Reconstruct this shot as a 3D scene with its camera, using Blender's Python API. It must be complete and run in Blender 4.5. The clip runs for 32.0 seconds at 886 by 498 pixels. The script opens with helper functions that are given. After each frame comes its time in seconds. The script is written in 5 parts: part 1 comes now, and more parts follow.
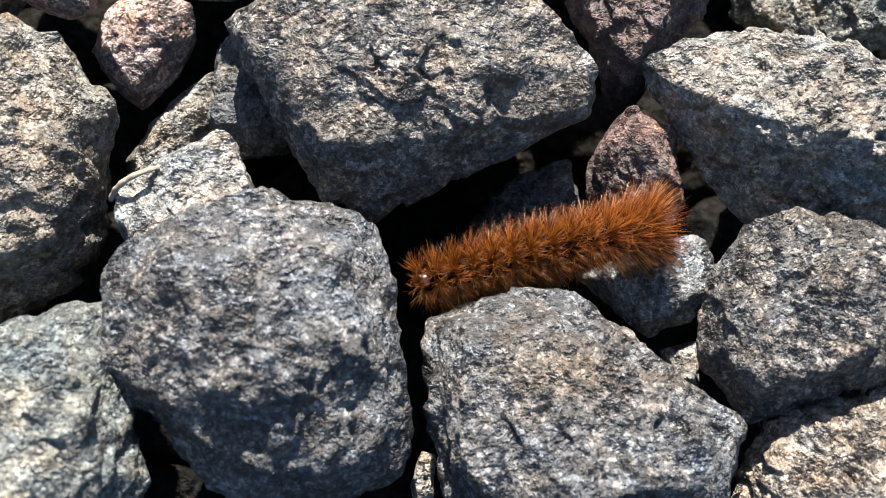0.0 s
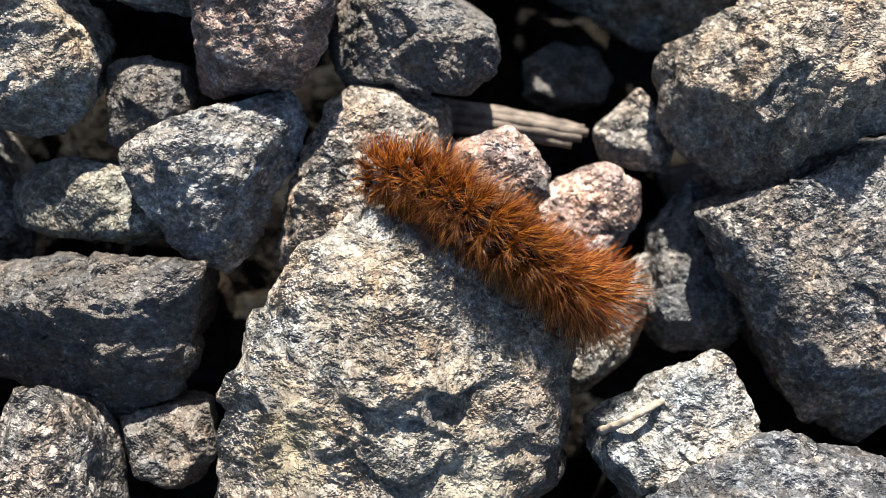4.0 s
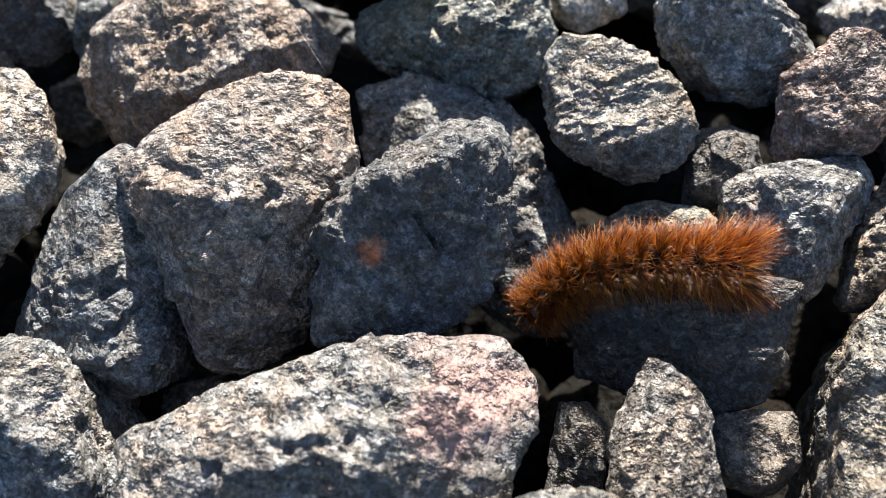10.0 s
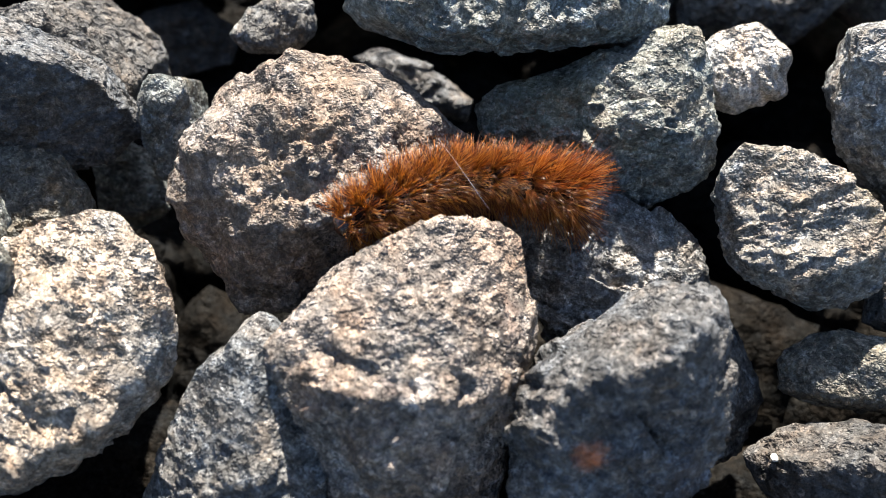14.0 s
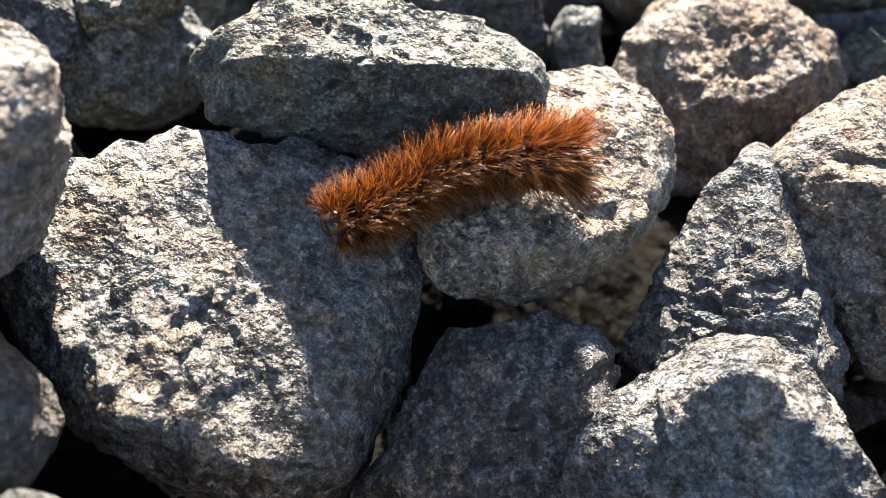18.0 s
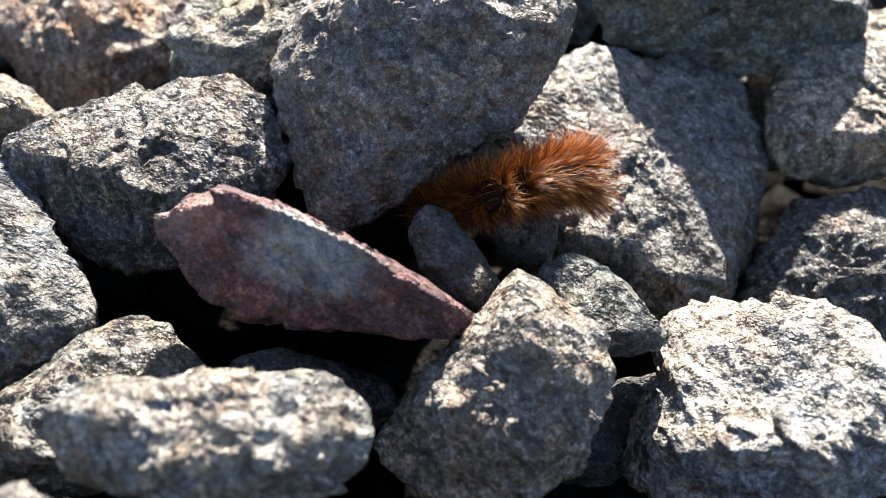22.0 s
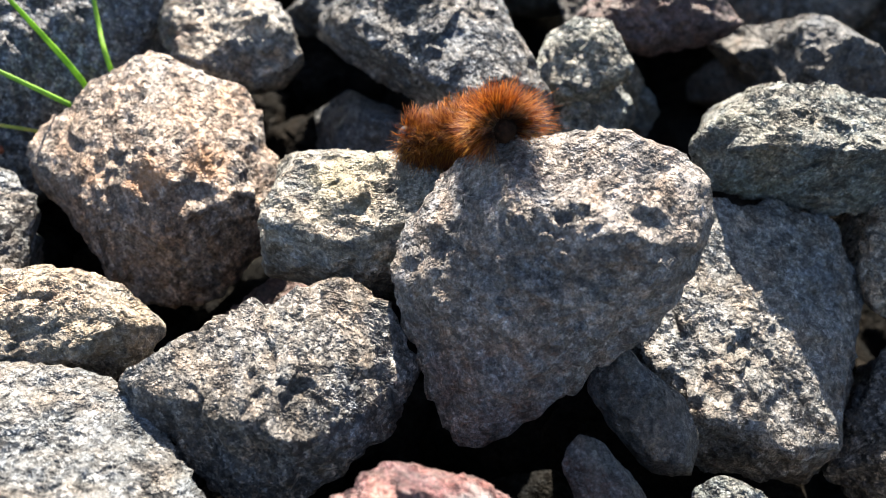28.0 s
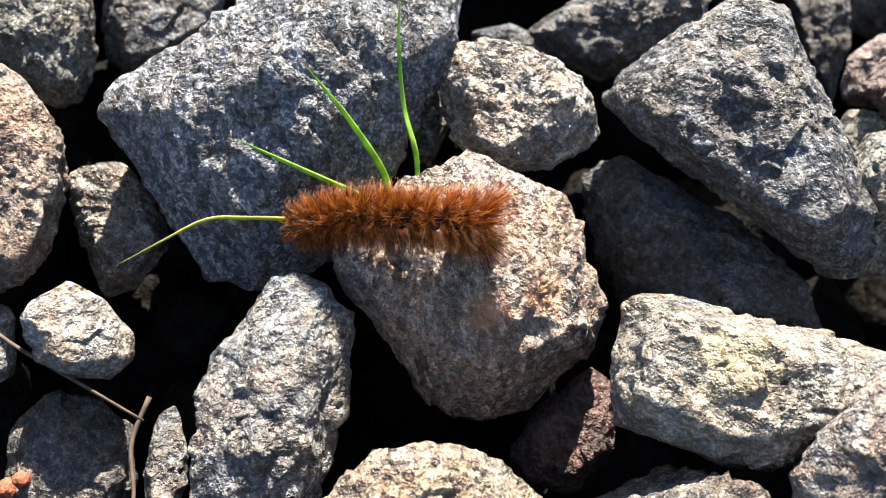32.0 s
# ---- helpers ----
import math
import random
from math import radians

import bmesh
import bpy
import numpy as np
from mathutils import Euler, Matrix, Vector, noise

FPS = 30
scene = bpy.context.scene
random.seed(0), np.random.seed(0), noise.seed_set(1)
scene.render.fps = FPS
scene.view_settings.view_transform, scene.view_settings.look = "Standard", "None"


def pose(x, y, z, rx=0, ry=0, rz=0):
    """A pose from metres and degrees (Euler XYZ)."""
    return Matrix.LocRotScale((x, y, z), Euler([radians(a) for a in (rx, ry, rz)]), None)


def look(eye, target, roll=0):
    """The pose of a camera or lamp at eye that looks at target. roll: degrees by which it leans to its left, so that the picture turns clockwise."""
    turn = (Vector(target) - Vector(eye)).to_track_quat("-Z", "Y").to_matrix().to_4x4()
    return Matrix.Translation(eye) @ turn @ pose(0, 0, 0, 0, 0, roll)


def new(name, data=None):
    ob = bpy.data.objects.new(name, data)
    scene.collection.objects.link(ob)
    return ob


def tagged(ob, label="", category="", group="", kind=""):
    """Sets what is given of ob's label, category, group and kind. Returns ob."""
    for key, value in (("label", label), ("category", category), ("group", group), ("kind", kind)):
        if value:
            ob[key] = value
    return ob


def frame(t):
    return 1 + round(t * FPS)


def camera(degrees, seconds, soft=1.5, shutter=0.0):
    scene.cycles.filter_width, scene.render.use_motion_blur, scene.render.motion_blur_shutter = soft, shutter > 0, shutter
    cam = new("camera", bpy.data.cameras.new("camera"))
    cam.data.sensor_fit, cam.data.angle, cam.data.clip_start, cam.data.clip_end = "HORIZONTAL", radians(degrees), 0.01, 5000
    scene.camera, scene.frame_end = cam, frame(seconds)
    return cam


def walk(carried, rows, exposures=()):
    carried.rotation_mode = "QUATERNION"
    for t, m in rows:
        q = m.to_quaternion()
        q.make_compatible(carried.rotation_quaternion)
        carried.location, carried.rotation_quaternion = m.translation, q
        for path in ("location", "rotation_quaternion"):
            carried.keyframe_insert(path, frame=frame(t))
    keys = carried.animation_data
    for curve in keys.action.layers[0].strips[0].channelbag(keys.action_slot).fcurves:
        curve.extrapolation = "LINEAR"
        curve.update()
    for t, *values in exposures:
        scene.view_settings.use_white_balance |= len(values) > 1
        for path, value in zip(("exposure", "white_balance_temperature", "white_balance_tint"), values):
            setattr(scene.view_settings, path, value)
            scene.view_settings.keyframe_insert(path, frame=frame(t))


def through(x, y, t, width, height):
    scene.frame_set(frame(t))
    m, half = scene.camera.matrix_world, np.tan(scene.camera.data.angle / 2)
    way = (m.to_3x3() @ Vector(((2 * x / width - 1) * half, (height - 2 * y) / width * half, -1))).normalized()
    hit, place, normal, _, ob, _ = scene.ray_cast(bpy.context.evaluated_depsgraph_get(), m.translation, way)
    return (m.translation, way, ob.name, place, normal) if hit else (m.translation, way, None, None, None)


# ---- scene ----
# A hairy brown caterpillar crosses a bed of crushed stone in low sun; a phone follows it.
cam = camera(54.1, 32.0, soft=0.8)
caterpillar = tagged(new("caterpillar"), "rust-brown woolly caterpillar crawling over grey stones", "caterpillar")
cam.data.dof.use_dof, cam.data.dof.focus_object, cam.data.dof.aperture_fstop = True, caterpillar, 18.0
METRES, EYE, TILT, LEAN, TURN = 0.78, 0.1509, -68.0, -4.0, 0.0
ROWS = [
    (0.0, 0.0, 0.0, 0.0, 0.0, 0.0, -0.0),
    (0.5, -0.0195, -0.0027, -0.0047, -0.28, 0.81, -0.72),
    (1.0, -0.017, -0.0034, 0.0018, 0.87, -0.09, -1.17),
    (1.5, -0.0283, -0.0091, 0.0077, -0.35, -0.41, -1.22),
    (2.0, -0.0494, -0.0051, 0.0058, -0.31, 0.2, -1.39),
    (2.5, -0.0629, 0.0078, 0.0118, -0.4, -0.28, -1.62),
    (3.0, -0.0768, 0.0121, 0.0213, -0.58, -1.96, -1.78),
    (3.5, -0.0856, 0.0186, 0.0321, -0.48, -2.02, -1.77),
    (4.0, -0.0957, 0.023, 0.0456, -0.03, -1.61, -1.78),
    (4.5, -0.104, 0.027, 0.0559, 0.04, -1.4, -1.58),
    (6.5, -0.1368, 0.0174, 0.0022, -0.9, 14.51, -2.97),
    (7.0, -0.1575, 0.0108, -0.0055, -0.66, 15.7, -4.34),
    (7.5, -0.1738, 0.01, -0.0148, -0.08, 17.56, -5.08),
    (8.0, -0.1897, 0.0101, -0.0203, 0.08, 18.36, -5.58),
    (8.5, -0.1996, 0.0079, -0.0221, 0.3, 17.96, -6.12),
    (9.0, -0.2025, 0.0077, -0.0137, 0.5, 15.3, -6.68),
    (9.5, -0.1924, 0.0063, -0.0107, 4.19, 14.73, -6.91),
    (10.0, -0.1777, 0.0039, -0.0234, 8.17, 18.78, -8.63),
    (10.5, -0.1675, 0.0026, -0.0319, 10.43, 21.19, -9.51),
    (11.0, -0.1545, 0.0019, -0.0437, 11.13, 24.36, -10.09),
    (11.5, -0.1515, 0.0012, -0.0463, 11.2, 24.75, -10.07),
    (12.0, -0.1479, 0.0053, -0.0412, 11.17, 24.02, -9.47),
    (12.5, -0.1572, -0.0003, -0.0232, 9.34, 19.47, -8.86),
    (13.0, -0.1906, -0.0028, -0.0039, 3.57, 15.49, -6.86),
    (13.5, -0.2186, -0.0001, 0.0146, 4.04, 12.54, -6.21),
    (14.0, -0.2361, 0.007, 0.028, 3.59, 11.99, -5.31),
    (14.5, -0.2537, 0.0104, 0.0206, 2.63, 13.82, -4.19),
    (16.5, -0.2761, 0.0273, -0.0408, 3.31, 26.99, -6.29),
    (17.0, -0.2902, 0.022, -0.049, 2.01, 28.2, -6.22),
    (17.5, -0.3146, 0.0161, -0.059, 1.39, 28.6, -6.37),
    (18.0, -0.3303, 0.0104, -0.0584, 0.95, 26.77, -5.99),
    (18.5, -0.3378, 0.0073, -0.0614, 1.08, 26.71, -5.94),
    (19.0, -0.3546, 0.0003, -0.0701, 1.65, 27.12, -6.77),
    (19.5, -0.3731, -0.0074, -0.0881, 2.54, 28.91, -7.7),
    (20.0, -0.3874, -0.0124, -0.1006, 3.2, 29.94, -8.41),
    (20.5, -0.3906, -0.0175, -0.1092, 3.44, 29.58, -9.14),
    (21.0, -0.3903, -0.0211, -0.1189, 3.65, 29.25, -9.66),
    (21.5, -0.3884, -0.0226, -0.1248, 4.42, 29.29, -10.11),
    (22.0, -0.3868, -0.0234, -0.1233, 5.19, 28.38, -9.93),
    (22.5, -0.3851, -0.0274, -0.1194, 6.13, 26.82, -9.85),
    (23.0, -0.3829, -0.0298, -0.1175, 7.51, 25.39, -10.15),
    (23.5, -0.3848, -0.0328, -0.1119, 7.67, 23.29, -9.49),
    (24.0, -0.3907, -0.0393, -0.1134, 6.34, 23.01, -8.68),
    (24.5, -0.3981, -0.0456, -0.1119, 5.49, 22.56, -8.01),
    (25.0, -0.4009, -0.05, -0.1007, 6.13, 20.74, -8.05),
    (25.5, -0.4029, -0.0554, -0.0833, 6.73, 17.88, -7.1),
    (27.5, -0.4185, -0.0481, -0.0626, 4.62, 22.82, -5.02),
    (28.0, -0.4337, -0.0498, -0.0713, 2.48, 22.79, -5.8),
    (28.5, -0.4652, -0.0556, -0.0745, -1.58, 19.51, -8.2),
    (29.0, -0.5102, -0.0708, -0.0444, -3.54, 12.34, -8.19),
    (29.5, -0.5214, -0.0767, -0.0271, -2.75, 10.91, -8.98),
    (30.0, -0.5263, -0.0733, -0.0166, -2.94, 10.09, -8.9),
    (30.5, -0.5324, -0.0705, -0.0113, -2.58, 9.34, -9.24),
    (31.0, -0.532, -0.0656, -0.0069, -2.09, 8.84, -8.82),
    (31.5, -0.5329, -0.0626, -0.0016, -1.95, 9.14, -8.12),
    (32.0, -0.539, -0.0645, -0.0013, -1.78, 10.07, -7.91),
]
walk(cam, [(t, pose(0, 0, EYE, TILT, LEAN, TURN) @ pose(METRES * x, METRES * y, METRES * z, 90 + pitch, roll, yaw)) for t, x, y, z, yaw, pitch, roll in ROWS], [(0, 2.12, 6300, 10), (5, 2.14, 6400, 10), (10, 2.25, 6350, 10), (14, 2.3, 6400, 10), (18, 2.56, 6850, 11), (22, 2.42, 6450, 10), (25, 2.44, 6400, 10), (28, 2.44, 6600, 10), (32, 2.48, 6700, 11)])

# ---- world and sun ----
SUN_AZ, SUN_EL = -6.0, 43.0  # degrees from +y towards +x, and above the level
world = bpy.data.worlds.new("sky")
scene.world = world
world.use_nodes = True
wn = world.node_tree
sky = wn.nodes.new("ShaderNodeTexSky")
sky.sky_type, sky.sun_disc = "NISHITA", False
sky.sun_elevation, sky.sun_rotation = radians(SUN_EL), radians(SUN_AZ)
wn.links.new(sky.outputs["Color"], wn.nodes["Background"].inputs["Color"])
wn.nodes["Background"].inputs["Strength"].default_value = 0.054
sun = new("sun", bpy.data.lights.new("sun", "SUN"))
sun.data.energy, sun.data.angle, sun.data.color = 5.0, radians(0.55), (1.0, 0.9, 0.77)
_a, _e = radians(SUN_AZ), radians(SUN_EL)
sun.matrix_world = look((0, 0, 0), (-math.sin(_a) * math.cos(_e), -math.cos(_a) * math.cos(_e), -math.sin(_e)))
sun.location = (0, 0, 1)


# ---- materials ----
def nodes_of(name):
    m = bpy.data.materials.new(name)
    m.use_nodes = True
    return m, m.node_tree.nodes, m.node_tree.links


def rock(name, low, high, grain=0.32, stain=(0.3, 0.2, 0.1), stains=0.2, dark=(0.025, 0.028, 0.032), pale=(0.75, 0.74, 0.71), gloss=0.5, coarse=1.0, patches=()):
    """Crushed gneiss: mineral grains of a millimetre or so, cloudy tone, a little rust, and pit shade painted into the
    colour.
    """
    m, n, l = nodes_of(name)
    bsdf = n["Principled BSDF"]
    co, info, add = n.new("ShaderNodeTexCoord"), n.new("ShaderNodeObjectInfo"), n.new("ShaderNodeVectorMath")
    add.operation = "ADD"
    l.new(co.outputs["Object"], add.inputs[0])
    l.new(info.outputs["Random"], add.inputs[1])

    spin = n.new("ShaderNodeVectorRotate")
    spin.inputs["Axis"].default_value = (0.5, 0.3, 0.8)
    whole = n.new("ShaderNodeMath")
    whole.operation, whole.inputs[1].default_value = "MULTIPLY", 43.0
    l.new(info.outputs["Random"], whole.inputs[0])
    l.new(whole.outputs[0], spin.inputs["Angle"])
    l.new(add.outputs[0], spin.inputs["Vector"])
    bed = n.new("ShaderNodeVectorMath")
    bed.operation, bed.inputs[1].default_value = "MULTIPLY", (0.75, 1.0, 1.4)
    l.new(spin.outputs[0], bed.inputs[0])

    def tex(kind, scale, detail=4.0, rough=0.6, drawn=False):
        t = n.new("ShaderNodeTexNoise" if kind == "n" else "ShaderNodeTexVoronoi")
        t.inputs["Scale"].default_value = scale
        if kind == "n":
            t.inputs["Detail"].default_value, t.inputs["Roughness"].default_value = detail, rough
        l.new(bed.outputs[0] if drawn else add.outputs[0], t.inputs["Vector"])
        return t

    def ramp(src, stops):
        r = n.new("ShaderNodeValToRGB")
        el = r.color_ramp.elements
        while len(el) < len(stops):
            el.new(0.5)
        for e, (p, c) in zip(el, stops):
            e.position, e.color = p, (c[0], c[1], c[2], 1) if isinstance(c, tuple) else (c, c, c, 1)
        l.new(src, r.inputs["Fac"])
        return r.outputs["Color"]

    def mix(a, b, fac, kind="MIX"):
        x = n.new("ShaderNodeMix")
        x.data_type, x.blend_type = "RGBA", kind
        for s, v in ((x.inputs["Factor"], fac), (x.inputs["A"], a), (x.inputs["B"], b)):
            if isinstance(v, bpy.types.NodeSocket):
                l.new(v, s)
            else:
                s.default_value = (*v, 1) if isinstance(v, tuple) else v if s.name == "Factor" else (v, v, v, 1)
        return x.outputs["Result"]

    cloud = tex("n", 60, 6, 0.65, True)
    base = ramp(cloud.outputs["Fac"], [(0.32, low), (0.68, high)])
    warp = tex("n", 420, 3)
    cells = tex("v", 1500)
    jit = n.new("ShaderNodeVectorMath")
    jit.operation, jit.inputs[3].default_value = "SCALE", 0.0012
    l.new(warp.outputs["Color"], jit.inputs[0])
    moved = n.new("ShaderNodeVectorMath")
    l.new(add.outputs[0], moved.inputs[0])
    l.new(jit.outputs[0], moved.inputs[1])
    l.new(moved.outputs[0], cells.inputs["Vector"])
    sep = n.new("ShaderNodeSeparateColor")
    l.new(cells.outputs["Color"], sep.inputs[0])
    mineral = ramp(sep.outputs[0], [(0.0, dark), (0.3, dark), (0.38, low), (0.66, high), (0.78, pale), (1.0, pale)])
    base = mix(base, mineral, grain * 0.85)
    drift = n.new("ShaderNodeVectorMath")
    drift.operation, drift.inputs[3].default_value = "SCALE", 0.0045
    l.new(tex("n", 330, 4, 0.65).outputs["Color"], drift.inputs[0])
    strayed = n.new("ShaderNodeVectorMath")
    l.new(bed.outputs[0], strayed.inputs[0])
    l.new(drift.outputs[0], strayed.inputs[1])
    flakes = tex("v", 520)
    l.new(strayed.outputs[0], flakes.inputs["Vector"])
    kind_of = n.new("ShaderNodeSeparateColor")
    l.new(flakes.outputs["Color"], kind_of.inputs[0])
    base = mix(base, ramp(kind_of.outputs[0], [(0.0, 0.32), (0.2, 0.4), (0.3, 0.88), (0.76, 1.0), (0.86, 1.4), (1.0, 1.55)]), min(1.0, 0.35 + grain), "MULTIPLY")
    fine = tex("n", 1500, 3, 0.75)
    base = mix(base, ramp(fine.outputs["Fac"], [(0.4, 0.08), (0.52, 0.95), (0.66, 1.7)]), 0.4, "MULTIPLY")
    # dark mottle stands in for shade in small pits, painted into the colour
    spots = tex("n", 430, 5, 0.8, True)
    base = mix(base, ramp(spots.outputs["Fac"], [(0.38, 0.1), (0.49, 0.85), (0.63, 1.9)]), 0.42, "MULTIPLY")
    grit = tex("n", 3600, 2, 0.7)
    base = mix(base, ramp(grit.outputs["Fac"], [(0.4, 0.2), (0.5, 0.95), (0.62, 1.8)]), 0.36, "MULTIPLY")
    tint = ramp(tex("n", 150, 4, 0.7, True).outputs["Fac"], [(0.3, (0.82, 0.95, 1.12)), (0.5, (1.0, 1.0, 1.0)), (0.7, (1.25, 1.0, 0.8))])
    base = mix(base, tint, 0.9, "MULTIPLY")
    veil = ramp(tex("n", 48, 4, 0.65).outputs["Color"], [(0.34, (0.86, 0.98, 1.1)), (0.5, (1.0, 1.0, 1.0)), (0.62, (1.1, 1.0, 0.9)), (0.72, (1.24, 0.96, 0.86))])
    base = mix(base, veil, 0.85, "MULTIPLY")
    rust = ramp(tex("n", 38, 5, 0.65).outputs["Fac"], [(0.56, 0.0), (0.72, 1.0)])
    amount = n.new("ShaderNodeMath")
    amount.operation, amount.inputs[1].default_value = "MULTIPLY", stains
    l.new(rust, amount.inputs[0])
    base = mix(base, stain, amount.outputs[0])
    for centre, radius, colour in patches:
        off = n.new("ShaderNodeVectorMath")
        off.operation, off.inputs[1].default_value = "DISTANCE", Vector(centre) * 0.001
        ragged = n.new("ShaderNodeVectorMath")
        ragged.operation, ragged.inputs[3].default_value = "SCALE", radius * 0.0028
        l.new(tex("n", 1100 / radius, 6, 0.7).outputs["Color"], ragged.inputs[0])
        moved_to = n.new("ShaderNodeVectorMath")
        l.new(co.outputs["Object"], moved_to.inputs[0])
        l.new(ragged.outputs[0], moved_to.inputs[1])
        away = n.new("ShaderNodeVectorMath")
        away.operation, away.inputs[1].default_value = "SUBTRACT", (radius * 0.0014,) * 3
        l.new(moved_to.outputs[0], away.inputs[0])
        l.new(away.outputs[0], off.inputs[0])
        near_by = n.new("ShaderNodeMapRange")
        near_by.inputs["From Min"].default_value, near_by.inputs["From Max"].default_value = radius * 0.0015, radius * 0.0004
        near_by.inputs["To Max"].default_value = 0.68
        l.new(off.outputs["Value"], near_by.inputs["Value"])
        base = mix(base, mix(colour, ramp(spots.outputs["Fac"], [(0.35, 0.35), (0.65, 1.5)]), 0.7, "MULTIPLY"), near_by.outputs[0])
    tone = n.new("ShaderNodeMapRange")
    tone.inputs["To Min"].default_value, tone.inputs["To Max"].default_value = 0.45, 0.72
    l.new(info.outputs["Random"], tone.inputs["Value"])
    base = mix(base, tone.outputs[0], 1.0, "MULTIPLY")
    seven = n.new("ShaderNodeMath")
    seven.operation, seven.inputs[1].default_value = "MULTIPLY", 7.31
    l.new(info.outputs["Random"], seven.inputs[0])
    hue = n.new("ShaderNodeMath")
    hue.operation = "FRACT"
    l.new(seven.outputs[0], hue.inputs[0])
    base = mix(base, ramp(hue.outputs[0], [(0.0, (0.9, 0.97, 1.05)), (0.5, (1.02, 1.0, 0.96)), (1.0, (1.13, 1.0, 0.87))]), 1.0, "MULTIPLY")
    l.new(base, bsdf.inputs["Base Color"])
    l.new(ramp(fine.outputs["Fac"], [(0.3, 0.88), (0.7, 0.52)]), bsdf.inputs["Roughness"])
    bsdf.inputs["Specular IOR Level"].default_value = gloss
    def sum_of(a, b, kind="ADD"):
        x = n.new("ShaderNodeMath")
        x.operation = kind
        for sock, v in zip(x.inputs, (a, b)):
            if isinstance(v, bpy.types.NodeSocket):
                l.new(v, sock)
            else:
                sock.default_value = v
        return x.outputs[0]

    def breaks(scale, slope):
        """Flat little break faces at odd tilts: height in metres."""
        v = tex("v", scale)
        l.new(strayed.outputs[0], v.inputs["Vector"])
        off, tilt, dot = (n.new("ShaderNodeVectorMath") for _ in range(3))
        off.operation, tilt.operation, dot.operation = "SUBTRACT", "SUBTRACT", "DOT_PRODUCT"
        tilt.inputs[1].default_value = (0.5, 0.5, 0.5)
        l.new(strayed.outputs[0], off.inputs[0])
        l.new(v.outputs["Position"], off.inputs[1])
        l.new(v.outputs["Color"], tilt.inputs[0])
        l.new(off.outputs[0], dot.inputs[0])
        l.new(tilt.outputs[0], dot.inputs[1])
        return sum_of(dot.outputs["Value"], slope, "MULTIPLY")

    relief = tex("n", 290, 4.0, 0.58)
    pits = tex("v", 700)
    l.new(moved.outputs[0], pits.inputs["Vector"])
    height = sum_of(sum_of(relief.outputs["Fac"], 0.0052 * coarse, "MULTIPLY"), sum_of(pits.outputs["Distance"], 0.0006 * coarse, "MULTIPLY"))
    height = sum_of(height, sum_of(sum_of(breaks(165, 1.5 * coarse), breaks(380, 2.2 * coarse)), breaks(950, 1.5 * coarse)))
    height = sum_of(height, sum_of(ramp(tex("n", 90, 3, 0.6).outputs["Fac"], [(0.32, 0.45), (0.6, 1.0)]), 1.0, "MULTIPLY"), "MULTIPLY")
    bump = n.new("ShaderNodeBump")
    bump.inputs["Strength"].default_value, bump.inputs["Distance"].default_value = 1.0, 1.0
    l.new(height, bump.inputs["Height"])
    l.new(bump.outputs[0], bsdf.inputs["Normal"])
    return m


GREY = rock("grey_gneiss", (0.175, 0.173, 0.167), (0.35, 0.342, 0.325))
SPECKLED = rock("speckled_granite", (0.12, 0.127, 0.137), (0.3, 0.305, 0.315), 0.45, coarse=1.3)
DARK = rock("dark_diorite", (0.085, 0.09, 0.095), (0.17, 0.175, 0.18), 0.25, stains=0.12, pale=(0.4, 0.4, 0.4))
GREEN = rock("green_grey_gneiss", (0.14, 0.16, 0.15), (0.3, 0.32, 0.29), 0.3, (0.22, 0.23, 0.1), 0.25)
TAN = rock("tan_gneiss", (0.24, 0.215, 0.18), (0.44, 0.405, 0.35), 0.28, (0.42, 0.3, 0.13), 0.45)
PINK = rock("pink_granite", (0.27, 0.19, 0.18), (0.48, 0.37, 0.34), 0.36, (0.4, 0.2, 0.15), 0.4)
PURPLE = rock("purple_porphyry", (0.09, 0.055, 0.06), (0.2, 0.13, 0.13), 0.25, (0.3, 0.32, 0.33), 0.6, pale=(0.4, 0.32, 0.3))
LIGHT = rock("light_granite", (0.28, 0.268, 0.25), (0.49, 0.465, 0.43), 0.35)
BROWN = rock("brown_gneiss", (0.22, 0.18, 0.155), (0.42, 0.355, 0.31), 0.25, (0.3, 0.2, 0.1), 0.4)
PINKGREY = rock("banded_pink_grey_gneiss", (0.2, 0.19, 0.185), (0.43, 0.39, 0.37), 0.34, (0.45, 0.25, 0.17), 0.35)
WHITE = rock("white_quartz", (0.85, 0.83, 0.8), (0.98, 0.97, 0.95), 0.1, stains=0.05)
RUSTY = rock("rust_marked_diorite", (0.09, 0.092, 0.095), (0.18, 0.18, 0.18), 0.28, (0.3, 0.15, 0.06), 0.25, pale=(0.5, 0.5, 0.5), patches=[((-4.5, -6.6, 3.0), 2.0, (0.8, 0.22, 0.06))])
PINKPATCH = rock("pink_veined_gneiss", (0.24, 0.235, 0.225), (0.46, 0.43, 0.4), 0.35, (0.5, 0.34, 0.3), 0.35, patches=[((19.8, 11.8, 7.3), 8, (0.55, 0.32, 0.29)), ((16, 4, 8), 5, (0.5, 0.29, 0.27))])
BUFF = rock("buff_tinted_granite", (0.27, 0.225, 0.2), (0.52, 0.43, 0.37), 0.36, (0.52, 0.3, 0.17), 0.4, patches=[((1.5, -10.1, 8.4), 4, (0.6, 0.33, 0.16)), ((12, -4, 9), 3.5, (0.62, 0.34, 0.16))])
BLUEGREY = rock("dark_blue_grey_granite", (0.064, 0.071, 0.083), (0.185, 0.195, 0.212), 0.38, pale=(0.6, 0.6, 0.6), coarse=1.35)
